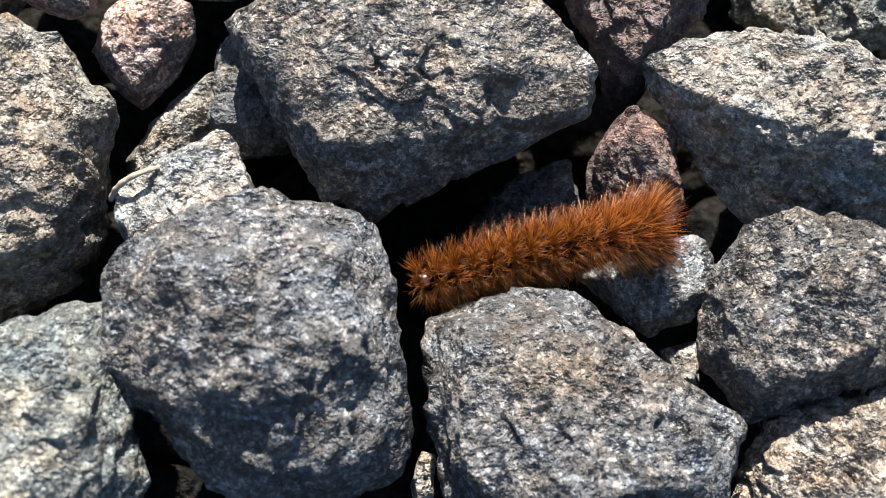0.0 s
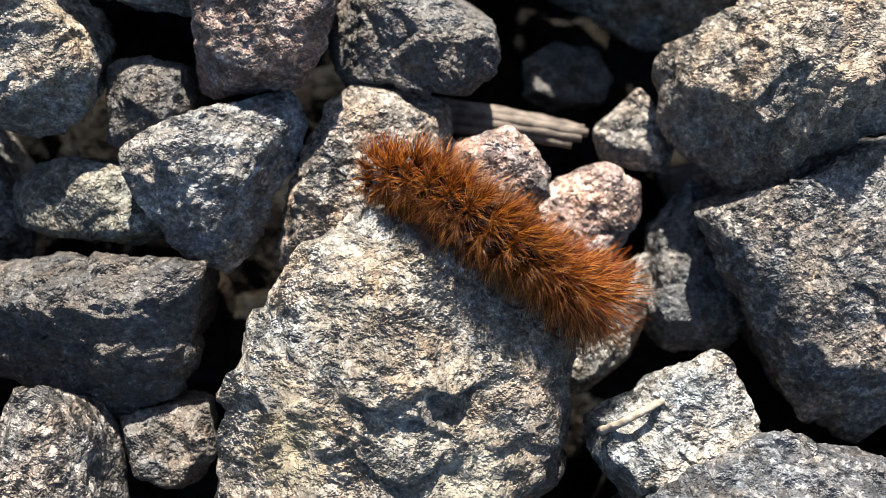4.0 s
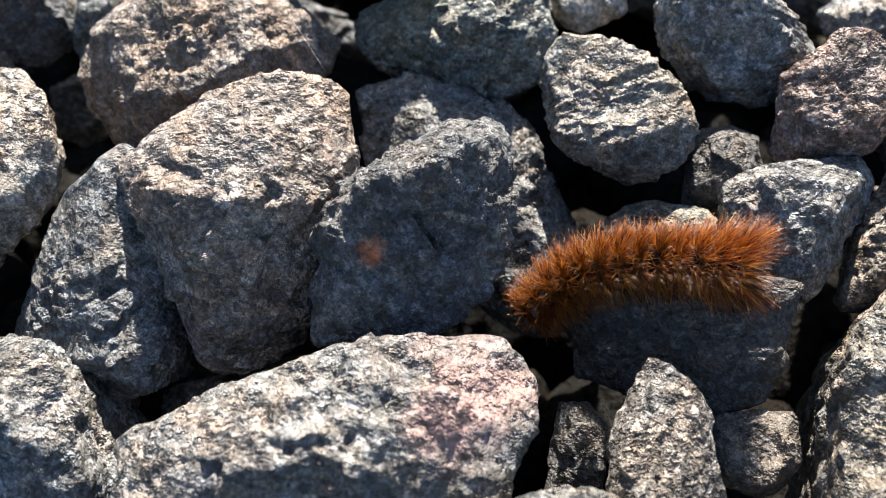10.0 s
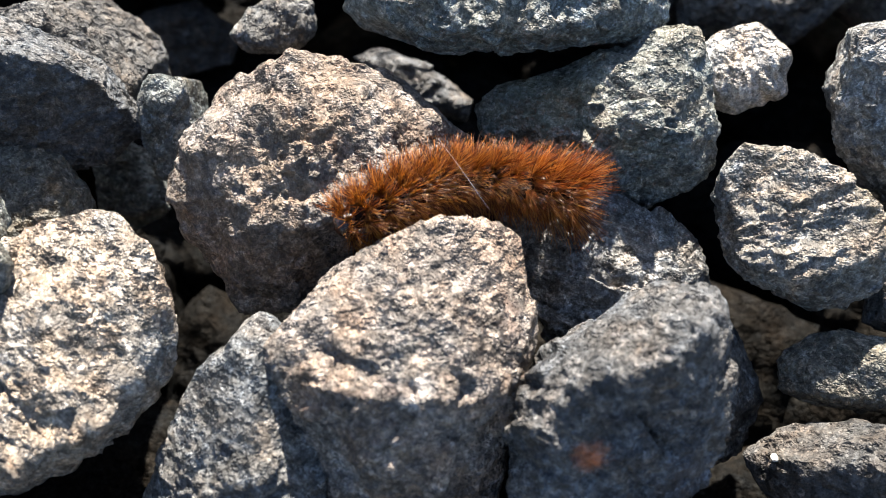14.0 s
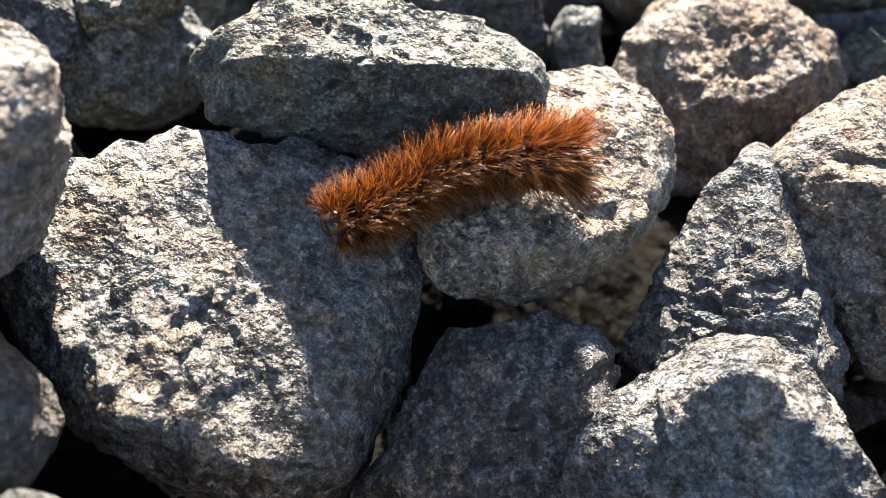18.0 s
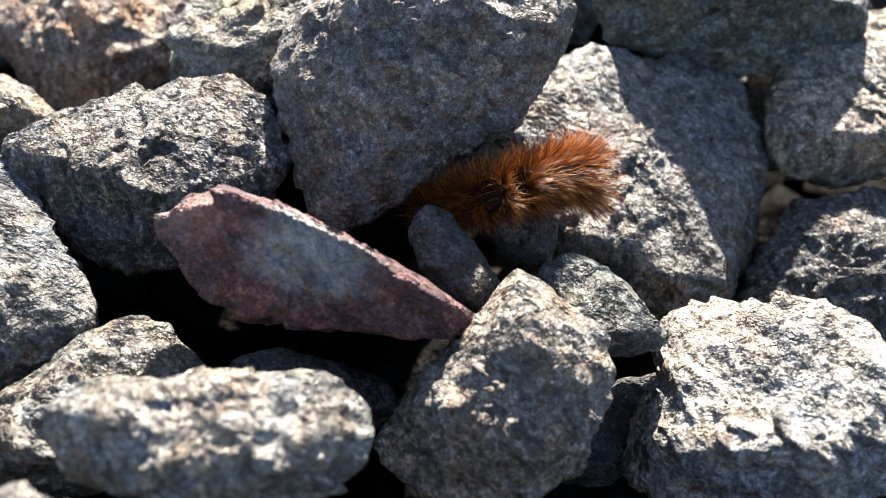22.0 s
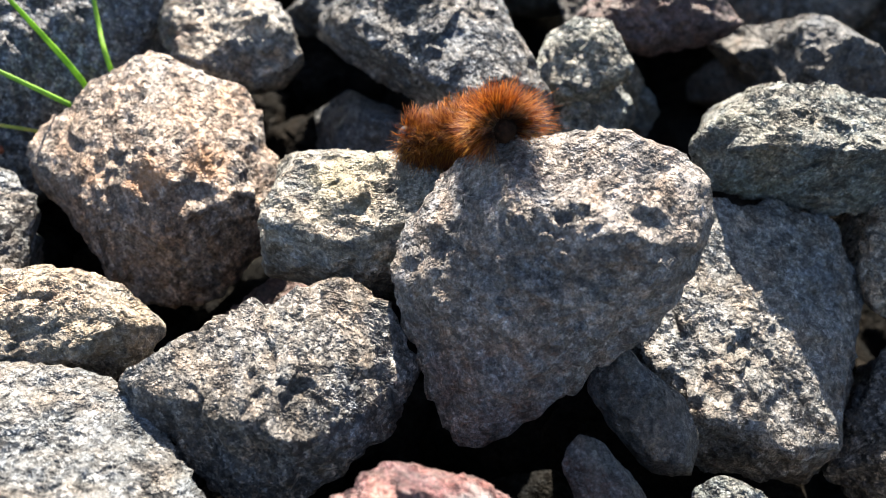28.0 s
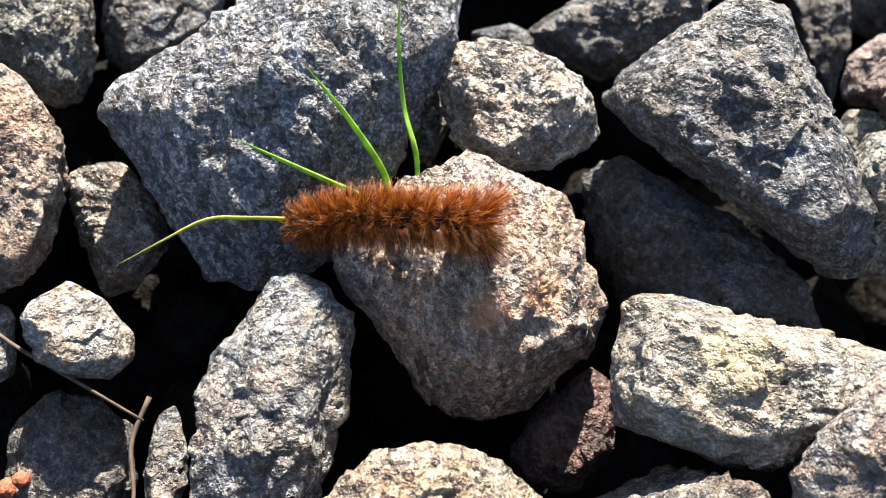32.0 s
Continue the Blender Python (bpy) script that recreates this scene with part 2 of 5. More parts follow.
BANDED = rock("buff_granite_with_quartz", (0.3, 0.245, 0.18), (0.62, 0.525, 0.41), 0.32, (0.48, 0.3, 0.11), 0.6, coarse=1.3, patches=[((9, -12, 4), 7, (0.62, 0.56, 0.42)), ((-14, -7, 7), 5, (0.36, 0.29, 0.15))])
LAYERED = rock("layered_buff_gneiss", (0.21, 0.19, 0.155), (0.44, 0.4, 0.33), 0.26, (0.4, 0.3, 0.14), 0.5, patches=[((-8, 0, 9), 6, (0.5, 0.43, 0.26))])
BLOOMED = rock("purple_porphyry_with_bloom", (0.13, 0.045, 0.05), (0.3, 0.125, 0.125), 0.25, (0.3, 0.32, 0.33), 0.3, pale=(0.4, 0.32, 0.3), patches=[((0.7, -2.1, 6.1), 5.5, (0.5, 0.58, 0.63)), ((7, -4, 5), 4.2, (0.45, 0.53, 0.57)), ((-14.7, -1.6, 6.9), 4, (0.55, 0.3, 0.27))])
# near-black gap stones: the shade of the deep gaps is put into their colour
GAPSHADE = rock("gap_shade_stone", (0.008, 0.0078, 0.0075), (0.018, 0.017, 0.015), 0.2, stains=0.02, pale=(0.03, 0.029, 0.026), gloss=0.03, coarse=0.4)
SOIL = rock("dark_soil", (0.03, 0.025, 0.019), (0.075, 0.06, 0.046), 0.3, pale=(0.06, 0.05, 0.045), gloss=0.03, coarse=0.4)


# ---- stones ----
def lattice(p, seed):
    """Smooth noise, about -1 to 1, at the points p."""
    i = np.floor(p).astype(np.int64)
    f = p - i
    u = f * f * f * (f * (f * 6 - 15) + 10)
    out = np.zeros(len(p))
    for dx in (0, 1):
        for dy in (0, 1):
            for dz in (0, 1):
                h = (i[:, 0] + dx) * 374761393 + (i[:, 1] + dy) * 668265263 + (i[:, 2] + dz) * 2147483647 + seed * 1274126177
                h = (h ^ (h >> 13)) * 1274126177 & 0x7FFFFFFF
                g = np.stack([(h & 1023) / 511.5 - 1, (h >> 10 & 1023) / 511.5 - 1, (h >> 20 & 1023) / 511.5 - 1], 1)
                w = (u[:, 0] if dx else 1 - u[:, 0]) * (u[:, 1] if dy else 1 - u[:, 1]) * (u[:, 2] if dz else 1 - u[:, 2])
                out += w * ((f - (dx, dy, dz)) * g).sum(1)
    return out * 1.4


def facets(p, seed):
    """Small flat breaks at odd tilts, one for each cell of a jittered lattice, as fractured rock has them."""
    i = np.floor(p - 0.5).astype(np.int64)
    top, low = np.zeros(len(p)), np.full(len(p), 1e-9)
    for dx in (0, 1):
        for dy in (0, 1):
            for dz in (0, 1):
                h = (i[:, 0] + dx) * 374761393 + (i[:, 1] + dy) * 668265263 + (i[:, 2] + dz) * 2147483647 + seed * 1274126177
                h = (h ^ (h >> 13)) * 1274126177 & 0x7FFFFFFF
                k = (h ^ (h >> 15)) * 1540483477 & 0x7FFFFFFF
                at = np.stack([(h & 1023) / 1023, (h >> 10 & 1023) / 1023, (h >> 20 & 1023) / 1023], 1)
                tilt = np.stack([(k & 1023) / 511.5 - 1, (k >> 10 & 1023) / 511.5 - 1, (k >> 20 & 1023) / 511.5 - 1], 1)
                off = p - i - (dx, dy, dz) - at
                w = np.exp(-55 * (off * off).sum(1))
                top += w * ((off * tilt).sum(1) + ((k >> 5 & 255) / 255 - 0.5) * 0.35)
                low += w
    return top / low


def ball(level):
    bm = bmesh.new()
    bmesh.ops.create_icosphere(bm, subdivisions=level, radius=1)
    co = np.array([v.co[:] for v in bm.verts])
    tri = [[v.index for v in f.verts] for f in bm.faces]
    bm.free()
    return co / np.linalg.norm(co, axis=1)[:, None], tri


BALLS = {k: ball(k) for k in (3, 4, 5, 6)}
COUNT = [0]
LABELS = {
    GREY: "grey crushed gneiss stone with rough broken faces",
    SPECKLED: "blue-grey granite stone with black and white speckles",
    DARK: "dark grey crushed stone lying low among others",
    GREEN: "green-grey crushed stone with a rough matt surface",
    TAN: "buff and grey stone with yellowish rusty patches",
    PINK: "pinkish granite stone with pale crystals",
    PURPLE: "dark purple-red stone with a whitish bloom",
    LIGHT: "light grey granite stone with coarse grain",
    BROWN: "brownish pitted stone with a coarse pocked face",
    PINKGREY: "banded pink and grey gneiss stone with sharp edges",
    RUSTY: "dark grey stone with a small rust-orange mark",
    PINKPATCH: "large pale grey stone with a pink feldspar end",
    BUFF: "pale buff-grey rounded granite stone with orange tints",
    BLUEGREY: "dark blue-grey granite stone with fine white speckles",
    BANDED: "large buff-grey stone with yellowish stains and a pale quartz band",
    LAYERED: "layered buff and grey gneiss stone with a split along its bed",
    BLOOMED: "long purple-red stone with a whitish bloom and a pink tip",
    GAPSHADE: "stone deep in a gap, coloured near black for the shade there",
    WHITE: "small white quartz stone bright in the sun",
}


def cleaved(corners):
    """The planes of a broken stone: hull of its rim corners, its crest points and a smaller back."""
    bm = bmesh.new()
    for p in corners:
        bm.verts.new(p)
    bmesh.ops.convex_hull(bm, input=bm.verts[:])
    faces = sorted(bm.faces, key=lambda f: -f.calc_area())
    planes = []
    for f in faces:
        nrm, d = f.normal.copy(), f.normal.dot(f.calc_center_median())
        if d < 0:
            nrm, d = -nrm, -d
        if d > 1e-4 and all(nrm.dot(o) < 0.985 for o, _ in planes):
            planes.append((nrm, d))
    bm.free()
    return np.array([p[0][:] for p in planes]), np.array([p[1] for p in planes])


def broken(at, aim, back, rim, crest, level, seed, rough=1.0, sharp=110, dents=()):
    """Points and triangles of one crushed stone, in metres about its middle."""
    a, e = radians(aim[0]), radians(aim[1])
    z = Vector((math.cos(e) * math.sin(a), -math.cos(e) * math.cos(a), math.sin(e)))
    x = Vector((0, 0, 1)).cross(z).normalized()
    turn = Matrix((x, z.cross(x), z)).transposed()
    rim = [(d, r * 1.03) for d, r in rim]
    flat = [(math.cos(radians(d)) * r, math.sin(radians(d)) * r) for d, r in rim]
    size = sum(r for _, r in rim) / len(rim)
    rnd = random.Random(seed)
    pts = [(u, v, 0) for u, v in flat]
    pts += crest if len(crest) else [(u * 0.66, v * 0.66, size * rnd.uniform(0.26, 0.46) * (1 - 0.3 * v / size)) for u, v in flat]
    pts += [(u * 0.66, v * 0.66, -back) for u, v in flat]
    pts = [Vector(p) * 0.001 for p in pts]
    nrm, dist = cleaved(pts)
    chip = np.array([[rnd.gauss(0, 1) for _ in range(3)] for _ in range(16)])
    chip /= np.linalg.norm(chip, axis=1)[:, None]
    reach = (chip @ np.array([p[:] for p in pts]).T).max(1) * [rnd.uniform(0.93, 1.0) for _ in range(16)]
    nrm, dist = np.concatenate([nrm, chip]), np.concatenate([dist, np.maximum(reach, 0.002)])
    way, tri = BALLS[level]
    r = (np.maximum(way @ nrm.T / dist, 1e-6) ** sharp).sum(1) ** (-1 / sharp)
    p = way * r[:, None]
    for u, v, wide, deep in dents:
        p[:, 2] -= deep * 0.001 * np.exp(-((p[:, 0] * 1000 - u) ** 2 + (p[:, 1] * 1000 - v) ** 2) / wide**2) * (p[:, 2] > 0)
    mm = p * 1000 + seed * 11.3
    s = rough * min(1.0, size / 18)
    bed = np.array([rnd.gauss(0, 1) for _ in range(3)])
    bed /= np.linalg.norm(bed)
    leaf = mm + np.outer(mm @ bed, bed) * rnd.uniform(0.2, 1.4)
    lump = lattice(mm / 14, seed) * 1.1 + facets(leaf / 10, seed + 1) * 2.0 + facets(leaf / 4.2, seed + 2) * 0.95
    if level > 4:
        lump += facets(leaf / 1.9, seed + 3) * 0.42
    if level > 5:
        lump += lattice(mm / 0.95, seed + 4) * 0.12
    p += way * (lump * s * 0.001)[:, None]
    return p @ np.array(turn).T, tri


def stone(mat, at, aim, back, rim, crest=(), level=6, dents=()):
    """A crushed stone. at: its middle in mm; aim: the way its broad face looks (degrees round, up); rim: corners round that face
    (degrees, mm); crest: high points on it (mm); back: its depth behind the rim (mm); dents: hollows in it (place, width, depth, mm)."""
    COUNT[0] += 1
    if sum(r for _, r in rim) / len(rim) < 11:
        level = min(level, 5)
    p, tri = broken(at, aim, back, rim, crest, level, COUNT[0] * 7 + 3, dents=dents)
    me = bpy.data.meshes.new("stone")
    me.from_pydata(p.tolist(), [], tri)
    me.polygons.foreach_set("use_smooth", [True] * len(tri))
    me.materials.append(mat)
    ob = new("stone", me)
    ob.location = Vector(at) * 0.001
    return tagged(ob, LABELS[mat], "stone", "stones of the gravel bed")


stone(SPECKLED, (3.2, 81.0, 29.4), (-2.3, 56.3), 69, [(170, 29.8), (148, 23.2), (116, 20.4), (58, 24.0), (22, 25.1), (2, 31.5), (351, 30.4), (318, 19.5), (260, 25.7), (240, 26.2), (201, 24.2)], [(-23.4, 0.4, 2.4), (-3.1, 9.8, 2.4), (20.2, 2.7, 3.3), (5.4, -9.1, 6.5), (-12.6, -14.0, 4.9)])
stone(BLUEGREY, (-17.7, 34.5, 22.6), (27.1, 73.2), 30, [(130, 26.0), (118, 25.5), (88, 20.6), (81, 24.2), (72, 24.5), (51, 23.0), (32, 26.0), (20, 23.8), (4, 22.3), (341, 20.2), (315, 19.9), (307, 25.3), (290, 27.7), (271, 25.9), (236, 23.1), (185, 19.3), (159, 22.2)], [(-7.4, 15.8, 8.7), (16.1, 10.8, 7.9), (12.8, -4.0, 9.9), (-2.0, -0.5, 11.8), (1.9, -12.9, 7.9), (-12.2, -0.9, 7.9)])
stone(BLUEGREY, (29.2, 25.1, 15.8), (-49.3, 74.1), 29, [(188, 28.0), (167, 23.6), (139, 21.6), (122, 18.2), (107, 18.3), (75, 19.1), (50, 25.6), (21, 25.7), (2, 23.2), (280, 22.4), (258, 22.2), (225, 23.1), (204, 24.9)], [])
stone(GREY, (70.8, 71.3, 29.0), (-44.8, 50.5), 29, [(194, 33.9), (170, 22.5), (140, 16.2), (84, 16.9), (38, 22.3), (4, 26.9), (343, 19.4), (278, 18.5), (251, 18.2), (222, 21.5), (204, 25.7)], [(-22.5, -7.3, 5.4), (-9.9, -3.3, 10.0), (2.0, 4.1, 10.8), (14.5, 7.9, 7.7), (8.7, -2.9, 7.7), (-1.4, -10.5, 5.4)])
stone(BLUEGREY, (65.9, 41.4, 25.3), (-57.9, 58.2), 23, [(150, 16.6), (120, 15.1), (91, 17.1), (54, 16.5), (14, 14.5), (327, 13.8), (294, 19.8), (260, 17.9), (236, 16.1), (194, 15.0), (174, 16.3)], [])
stone(GREY, (72.3, 16.7, 20.0), (-77.0, 60.5), 24, [(263, 19.1), (218, 16.0), (181, 12.2), (149, 14.2), (111, 18.5), (63, 17.2), (8, 12.8), (286, 21.8)], [])
stone(PURPLE, (44.0, 102.3, 24.4), (-33.8, 48.2), 21, [(177, 20.2), (74, 18.3), (33, 13.1), (348, 11.4), (304, 18.7), (290, 21.5), (259, 12.1)], [])
stone(GREEN, (84.9, 108.1, 16.0), (-38.1, 44.5), 20, [(187, 19.5), (62, 14.9), (15, 17.1), (355, 13.6), (295, 10.1), (222, 17.1)], [])
stone(PURPLE, (44.0, 69.1, 15.4), (-45.2, 56.7), 14, [(135, 12.5), (96, 10.6), (15, 8.6), (330, 13.0), (302, 11.7), (236, 9.1), (194, 9.1), (158, 10.7)], [(-6.7, 6.5, 5.1), (-0.3, 6.8, 5.1), (-6.8, 0.9, 4.0), (3.2, -2.4, 2.6)])
stone(GREY, (47.5, 51.2, 10.0), (-55.4, 60.1), 13, [(225, 14.6), (195, 6.7), (111, 10.5), (94, 11.2), (48, 9.3), (5, 8.1), (314, 9.4), (283, 8.3), (240, 10.4)], [])
stone(DARK, (26.0, 64.0, 2.0), (-38.5, 63.4), 15, [(205, 11.6), (141, 10.7), (96, 16.0), (60, 10.1), (351, 11.5), (307, 12.4), (267, 13.7)], [])
stone(TAN, (52.4, 38.2, 6.0), (-53.9, 65.9), 5, [(203, 4.9), (110, 4.6), (353, 5.1), (305, 3.6)], [])
stone(GREEN, (-51.7, 23.0, 23.5), (55.3, 75.3), 22, [(118, 20.6), (98, 15.7), (46, 14.9), (18, 18.7), (6, 19.9), (338, 14.2), (302, 13.9), (283, 19.3), (260, 19.9), (201, 14.6), (138, 15.3), (129, 19.1)], [])
stone(PINK, (-43.6, 91.1, 18.9), (-3.7, 57.5), 12, [(124, 8.8), (76, 9.9), (43, 10.9), (7, 8.4), (302, 8.4), (270, 11.6), (246, 10.0), (199, 9.1), (168, 8.4)], [])
stone(TAN, (-38.5, 76.4, 10.5), (12.2, 63.0), 11, [(193, 9.1), (120, 5.2), (60, 11.2), (52, 14.5), (20, 8.8), (305, 6.0), (240, 11.6), (219, 11.8)], [])
stone(DARK, (-24.6, 85.4, 13.8), (-47.3, 62.3), 14, [(139, 16.3), (115, 11.5), (95, 8.3), (11, 10.9), (338, 12.6), (294, 13.0), (268, 10.1), (177, 10.6)], [])
stone(TAN, (-32.3, 57.6, 23.1), (-66.9, 69.1), 15, [(234, 13.5), (178, 9.7), (134, 13.6), (121, 12.6), (88, 9.1), (58, 12.0), (27, 11.2), (355, 10.8), (302, 11.1), (255, 12.5)], [])
stone(BANDED, (-71.6, 61.6, 21.8), (24.2, 65.7), 34, [(204, 32.9), (194, 29.0), (176, 23.1), (154, 22.7), (132, 19.9), (113, 23.0), (95, 25.2), (75, 27.7), (62, 28.5), (47, 28.4), (29, 30.2), (7, 29.4), (355, 27.9), (338, 24.6), (317, 25.7), (315, 28.4), (292, 25.1), (266, 22.9), (245, 24.5), (218, 31.4)], [(-6.1, 19.2, 7.2), (12.5, 18.4, 8.1), (20.5, 2.1, 9.0), (14.0, -15.0, 9.5), (-5.0, -14.5, 11.5), (-20.0, -10.5, 7.5), (1.4, 3.0, 12.5)])
stone(GREY, (-78.4, 95.3, 23.1), (4.3, 65.0), 16, [(228, 19.2), (218, 15.0), (193, 10.8), (148, 9.7), (108, 12.4), (89, 14.3), (71, 13.8), (49, 13.4), (38, 16.5), (17, 14.4), (350, 10.4), (298, 10.7), (255, 14.0)], [])
stone(TAN, (-16.1, 108.5, 38.1), (-40.2, 49.2), 24, [(221, 21.5), (207, 20.3), (188, 12.2), (155, 11.9), (121, 15.0), (79, 21.2), (32, 16.6), (359, 12.7), (316, 14.7), (298, 18.3), (280, 18.7), (252, 18.9), (230, 21.5)], [(-8.8, -8.4, 6.3), (-3.3, 2.4, 8.2), (5.9, -5.9, 7.6), (7.4, 3.9, 8.8)])
stone(GREEN, (-30.7, 140.9, 26.0), (-29.2, 34.5), 32, [(204, 32.0), (189, 26.3), (156, 19.1), (67, 22.6), (27, 25.7), (358, 21.4), (327, 19.0), (295, 18.6), (241, 20.6), (213, 29.8)], [(-22.5, -9.4, 5.5), (-5.4, -2.9, 10.2), (11.9, 4.9, 10.2)])
stone(PINK, (-93.8, 111.9, 36.0), (-14.0, 39.8), 15, [(235, 14.3), (203, 10.8), (176, 10.0), (137, 8.3), (109, 11.3), (83, 12.3), (56, 12.5), (33, 11.7), (358, 9.7), (315, 10.0), (271, 11.0), (246, 14.2)], [(-7.6, -1.6, 2.3), (-0.1, 5.4, 1.9), (6.8, -1.2, 3.9), (-1.6, -8.0, 5.1)])
stone(DARK, (-72.3, 114.0, 31.2), (-23.3, 39.1), 15, [(211, 13.6), (190, 12.4), (154, 11.3), (136, 11.6), (104, 8.5), (52, 9.1), (29, 13.2), (13, 14.0), (342, 12.6), (285, 7.4), (236, 12.8)], [])
stone(DARK, (-42.6, 125.4, 6.0), (-20.3, 56.2), 10, [(181, 8.7), (134, 6.5), (62, 7.5), (20, 8.3), (340, 8.0), (270, 6.2), (224, 8.2)], [])
stone(PINK, (-57.4, 95.3, 28.7), (-16.9, 62.9), 8, [(178, 8.3), (147, 5.9), (101, 6.2), (58, 4.8), (17, 6.7), (346, 8.0), (315, 6.7), (243, 5.1), (194, 7.4)], [])
stone(GREY, (-35.4, 106.1, 21.0), (-30.3, 57.6), 8, [(206, 6.9), (160, 6.0), (116, 7.7), (85, 5.5), (14, 6.3), (343, 8.5), (300, 5.4), (243, 6.5)], [])
stone(GREY, (-99.2, 92.3, 26.2), (25.4, 63.4), 16, [(148, 13.0), (134, 12.0), (102, 10.1), (60, 9.2), (50, 11.5), (27, 16.6), (13, 15.9), (354, 11.6), (317, 7.7), (277, 11.9), (255, 14.7), (235, 13.3), (202, 10.7), (176, 11.4)], [(-5.7, 6.3, 4.2), (2.8, 3.3, 5.2), (9.3, 2.8, 4.2), (-2.5, -6.5, 4.2)])
stone(GREEN, (-118.6, 89.7, 18.5), (-17.7, 51.4), 12, [(192, 13.5), (161, 9.7), (130, 7.7), (62, 8.2), (24, 12.0), (3, 13.7), (336, 9.1), (246, 7.5), (215, 12.7)], [])
stone(DARK, (-116.2, 70.7, 16.9), (-23.4, 57.0), 19, [(189, 21.9), (175, 17.3), (157, 11.0), (130, 10.6), (91, 11.0), (64, 16.0), (53, 19.8), (38, 17.3), (18, 14.4), (350, 15.6), (313, 13.4), (248, 13.0), (224, 17.2), (199, 19.1)], [(-18.6, -3.1, 3.9), (-4.7, 4.1, 7.8), (10.7, 11.9, 3.9), (8.2, 1.5, 4.1), (-9.3, -7.0, 3.6)])
stone(SPECKLED, (-118.7, 47.4, 18.5), (-34.8, 59.1), 14, [(235, 8.3), (172, 8.9), (142, 13.4), (134, 15.3), (114, 13.3), (96, 10.6), (64, 7.8), (12, 7.9), (357, 11.0), (327, 11.7), (283, 12.7), (256, 10.2)], [])
stone(DARK, (-104.0, 55.7, 10.9), (-9.9, 53.1), 10, [(161, 8.4), (104, 6.2), (59, 8.6), (6, 6.5), (323, 6.8), (291, 7.5), (230, 7.4)], [])
stone(TAN, (-131.4, 107.1, 31.9), (-12.5, 39.9), 17, [(163, 15.4), (141, 16.0), (117, 13.7), (91, 11.6), (63, 9.0), (34, 9.6), (21, 13.5), (2, 14.8), (343, 15.1), (319, 15.2), (289, 13.5), (250, 10.9), (211, 11.9), (185, 13.4)], [(-8.8, 5.1, 1.9), (-0.4, 3.7, 2.8), (10.8, -0.6, 4.2), (0.4, -7.1, 6.5), (-6.9, -6.0, 4.6)])
stone(DARK, (-110.8, 103.5, 24.1), (-22.5, 41.4), 10, [(155, 8.5), (106, 7.5), (69, 8.3), (29, 7.0), (339, 7.6), (293, 7.9), (242, 9.0), (200, 6.3)], [])
stone(RUSTY, (-159.9, 71.3, 31.7), (8.8, 55.4), 21, [(134, 13.5), (90, 15.5), (72, 19.7), (58, 22.4), (40, 19.0), (13, 15.5), (342, 13.7), (309, 14.5), (279, 15.8), (244, 18.4), (227, 21.6), (208, 17.4), (175, 14.4), (151, 13.6)], [(-8.0, 6.6, 8.2), (3.3, 9.2, 9.9), (12.1, 14.2, 6.6), (11.1, 2.6, 5.5), (-1.3, -4.3, 5.5), (-11.2, -7.9, 3.6)])
stone(GREY, (-154.3, 98.3, 15.6), (3.3, 50.9), 23, [(144, 30.9), (134, 28.8), (104, 20.7), (62, 17.0), (13, 11.7), (351, 18.5), (330, 26.2), (314, 25.2), (307, 31.6), (291, 28.0), (278, 21.7), (189, 9.6), (176, 20.3)], [(-19.3, 15.5, 1.2), (-4.6, 14.7, 2.5), (5.4, 7.2, 5.0), (11.5, -4.5, 7.4), (15.6, -15.2, 7.4), (10.0, -19.9, 6.8)])
stone(PINKGREY, (-188.7, 74.7, 29.1), (27.3, 51.9), 27, [(148, 21.2), (134, 19.6), (109, 18.3), (80, 21.1), (58, 23.9), (42, 26.8), (32, 24.4), (6, 19.4), (358, 17.3), (346, 15.1), (306, 15.7), (281, 24.3), (259, 26.5), (246, 26.0), (230, 20.8), (211, 16.4), (176, 16.8), (161, 19.1)], [(-16.1, 9.0, 3.5), (-10.5, 2.4, 10.6), (1.0, -0.5, 12.8), (12.6, -2.7, 8.5), (-2.3, -14.5, 7.8), (-10.8, -14.2, 5.0)])
stone(GREY, (-212.1, 56.9, 18.2), (-24.2, 40.6), 22, [(227, 18.5), (214, 16.4), (177, 11.4), (148, 14.8), (129, 18.9), (114, 22.5), (102, 23.7), (91, 17.6), (74, 12.3), (25, 11.6), (1, 16.1), (344, 18.7), (321, 16.5), (287, 17.0), (248, 17.7)], [(-5.0, 19.2, 1.2), (-8.4, 4.6, 2.9), (2.9, 8.6, 4.1), (11.8, -1.4, 7.0), (0.5, -9.4, 7.6), (2.0, 22.0, -7.0), (-8.0, 28.0, -6.0)])
stone(LIGHT, (-242.3, 66.7, 26.8), (18.6, 39.8), 22, [(184, 20.5), (174, 19.3), (160, 16.6), (138, 13.7), (112, 12.6), (81, 13.1), (58, 15.9), (38, 21.8), (27, 24.4), (16, 23.4), (0, 20.3), (343, 17.0), (313, 13.7), (289, 13.8), (263, 14.3), (240, 15.9), (219, 19.4), (207, 21.6), (195, 21.3)], [(-13.5, -4.3, 7.6), (-1.2, -7.5, 9.3), (10.8, -2.9, 8.2), (1.7, 7.8, 2.3), (13.1, 7.7, 2.3), (-8.0, 19.0, -9.0), (4.0, 21.5, -10.0), (16.0, 23.0, -9.0)])
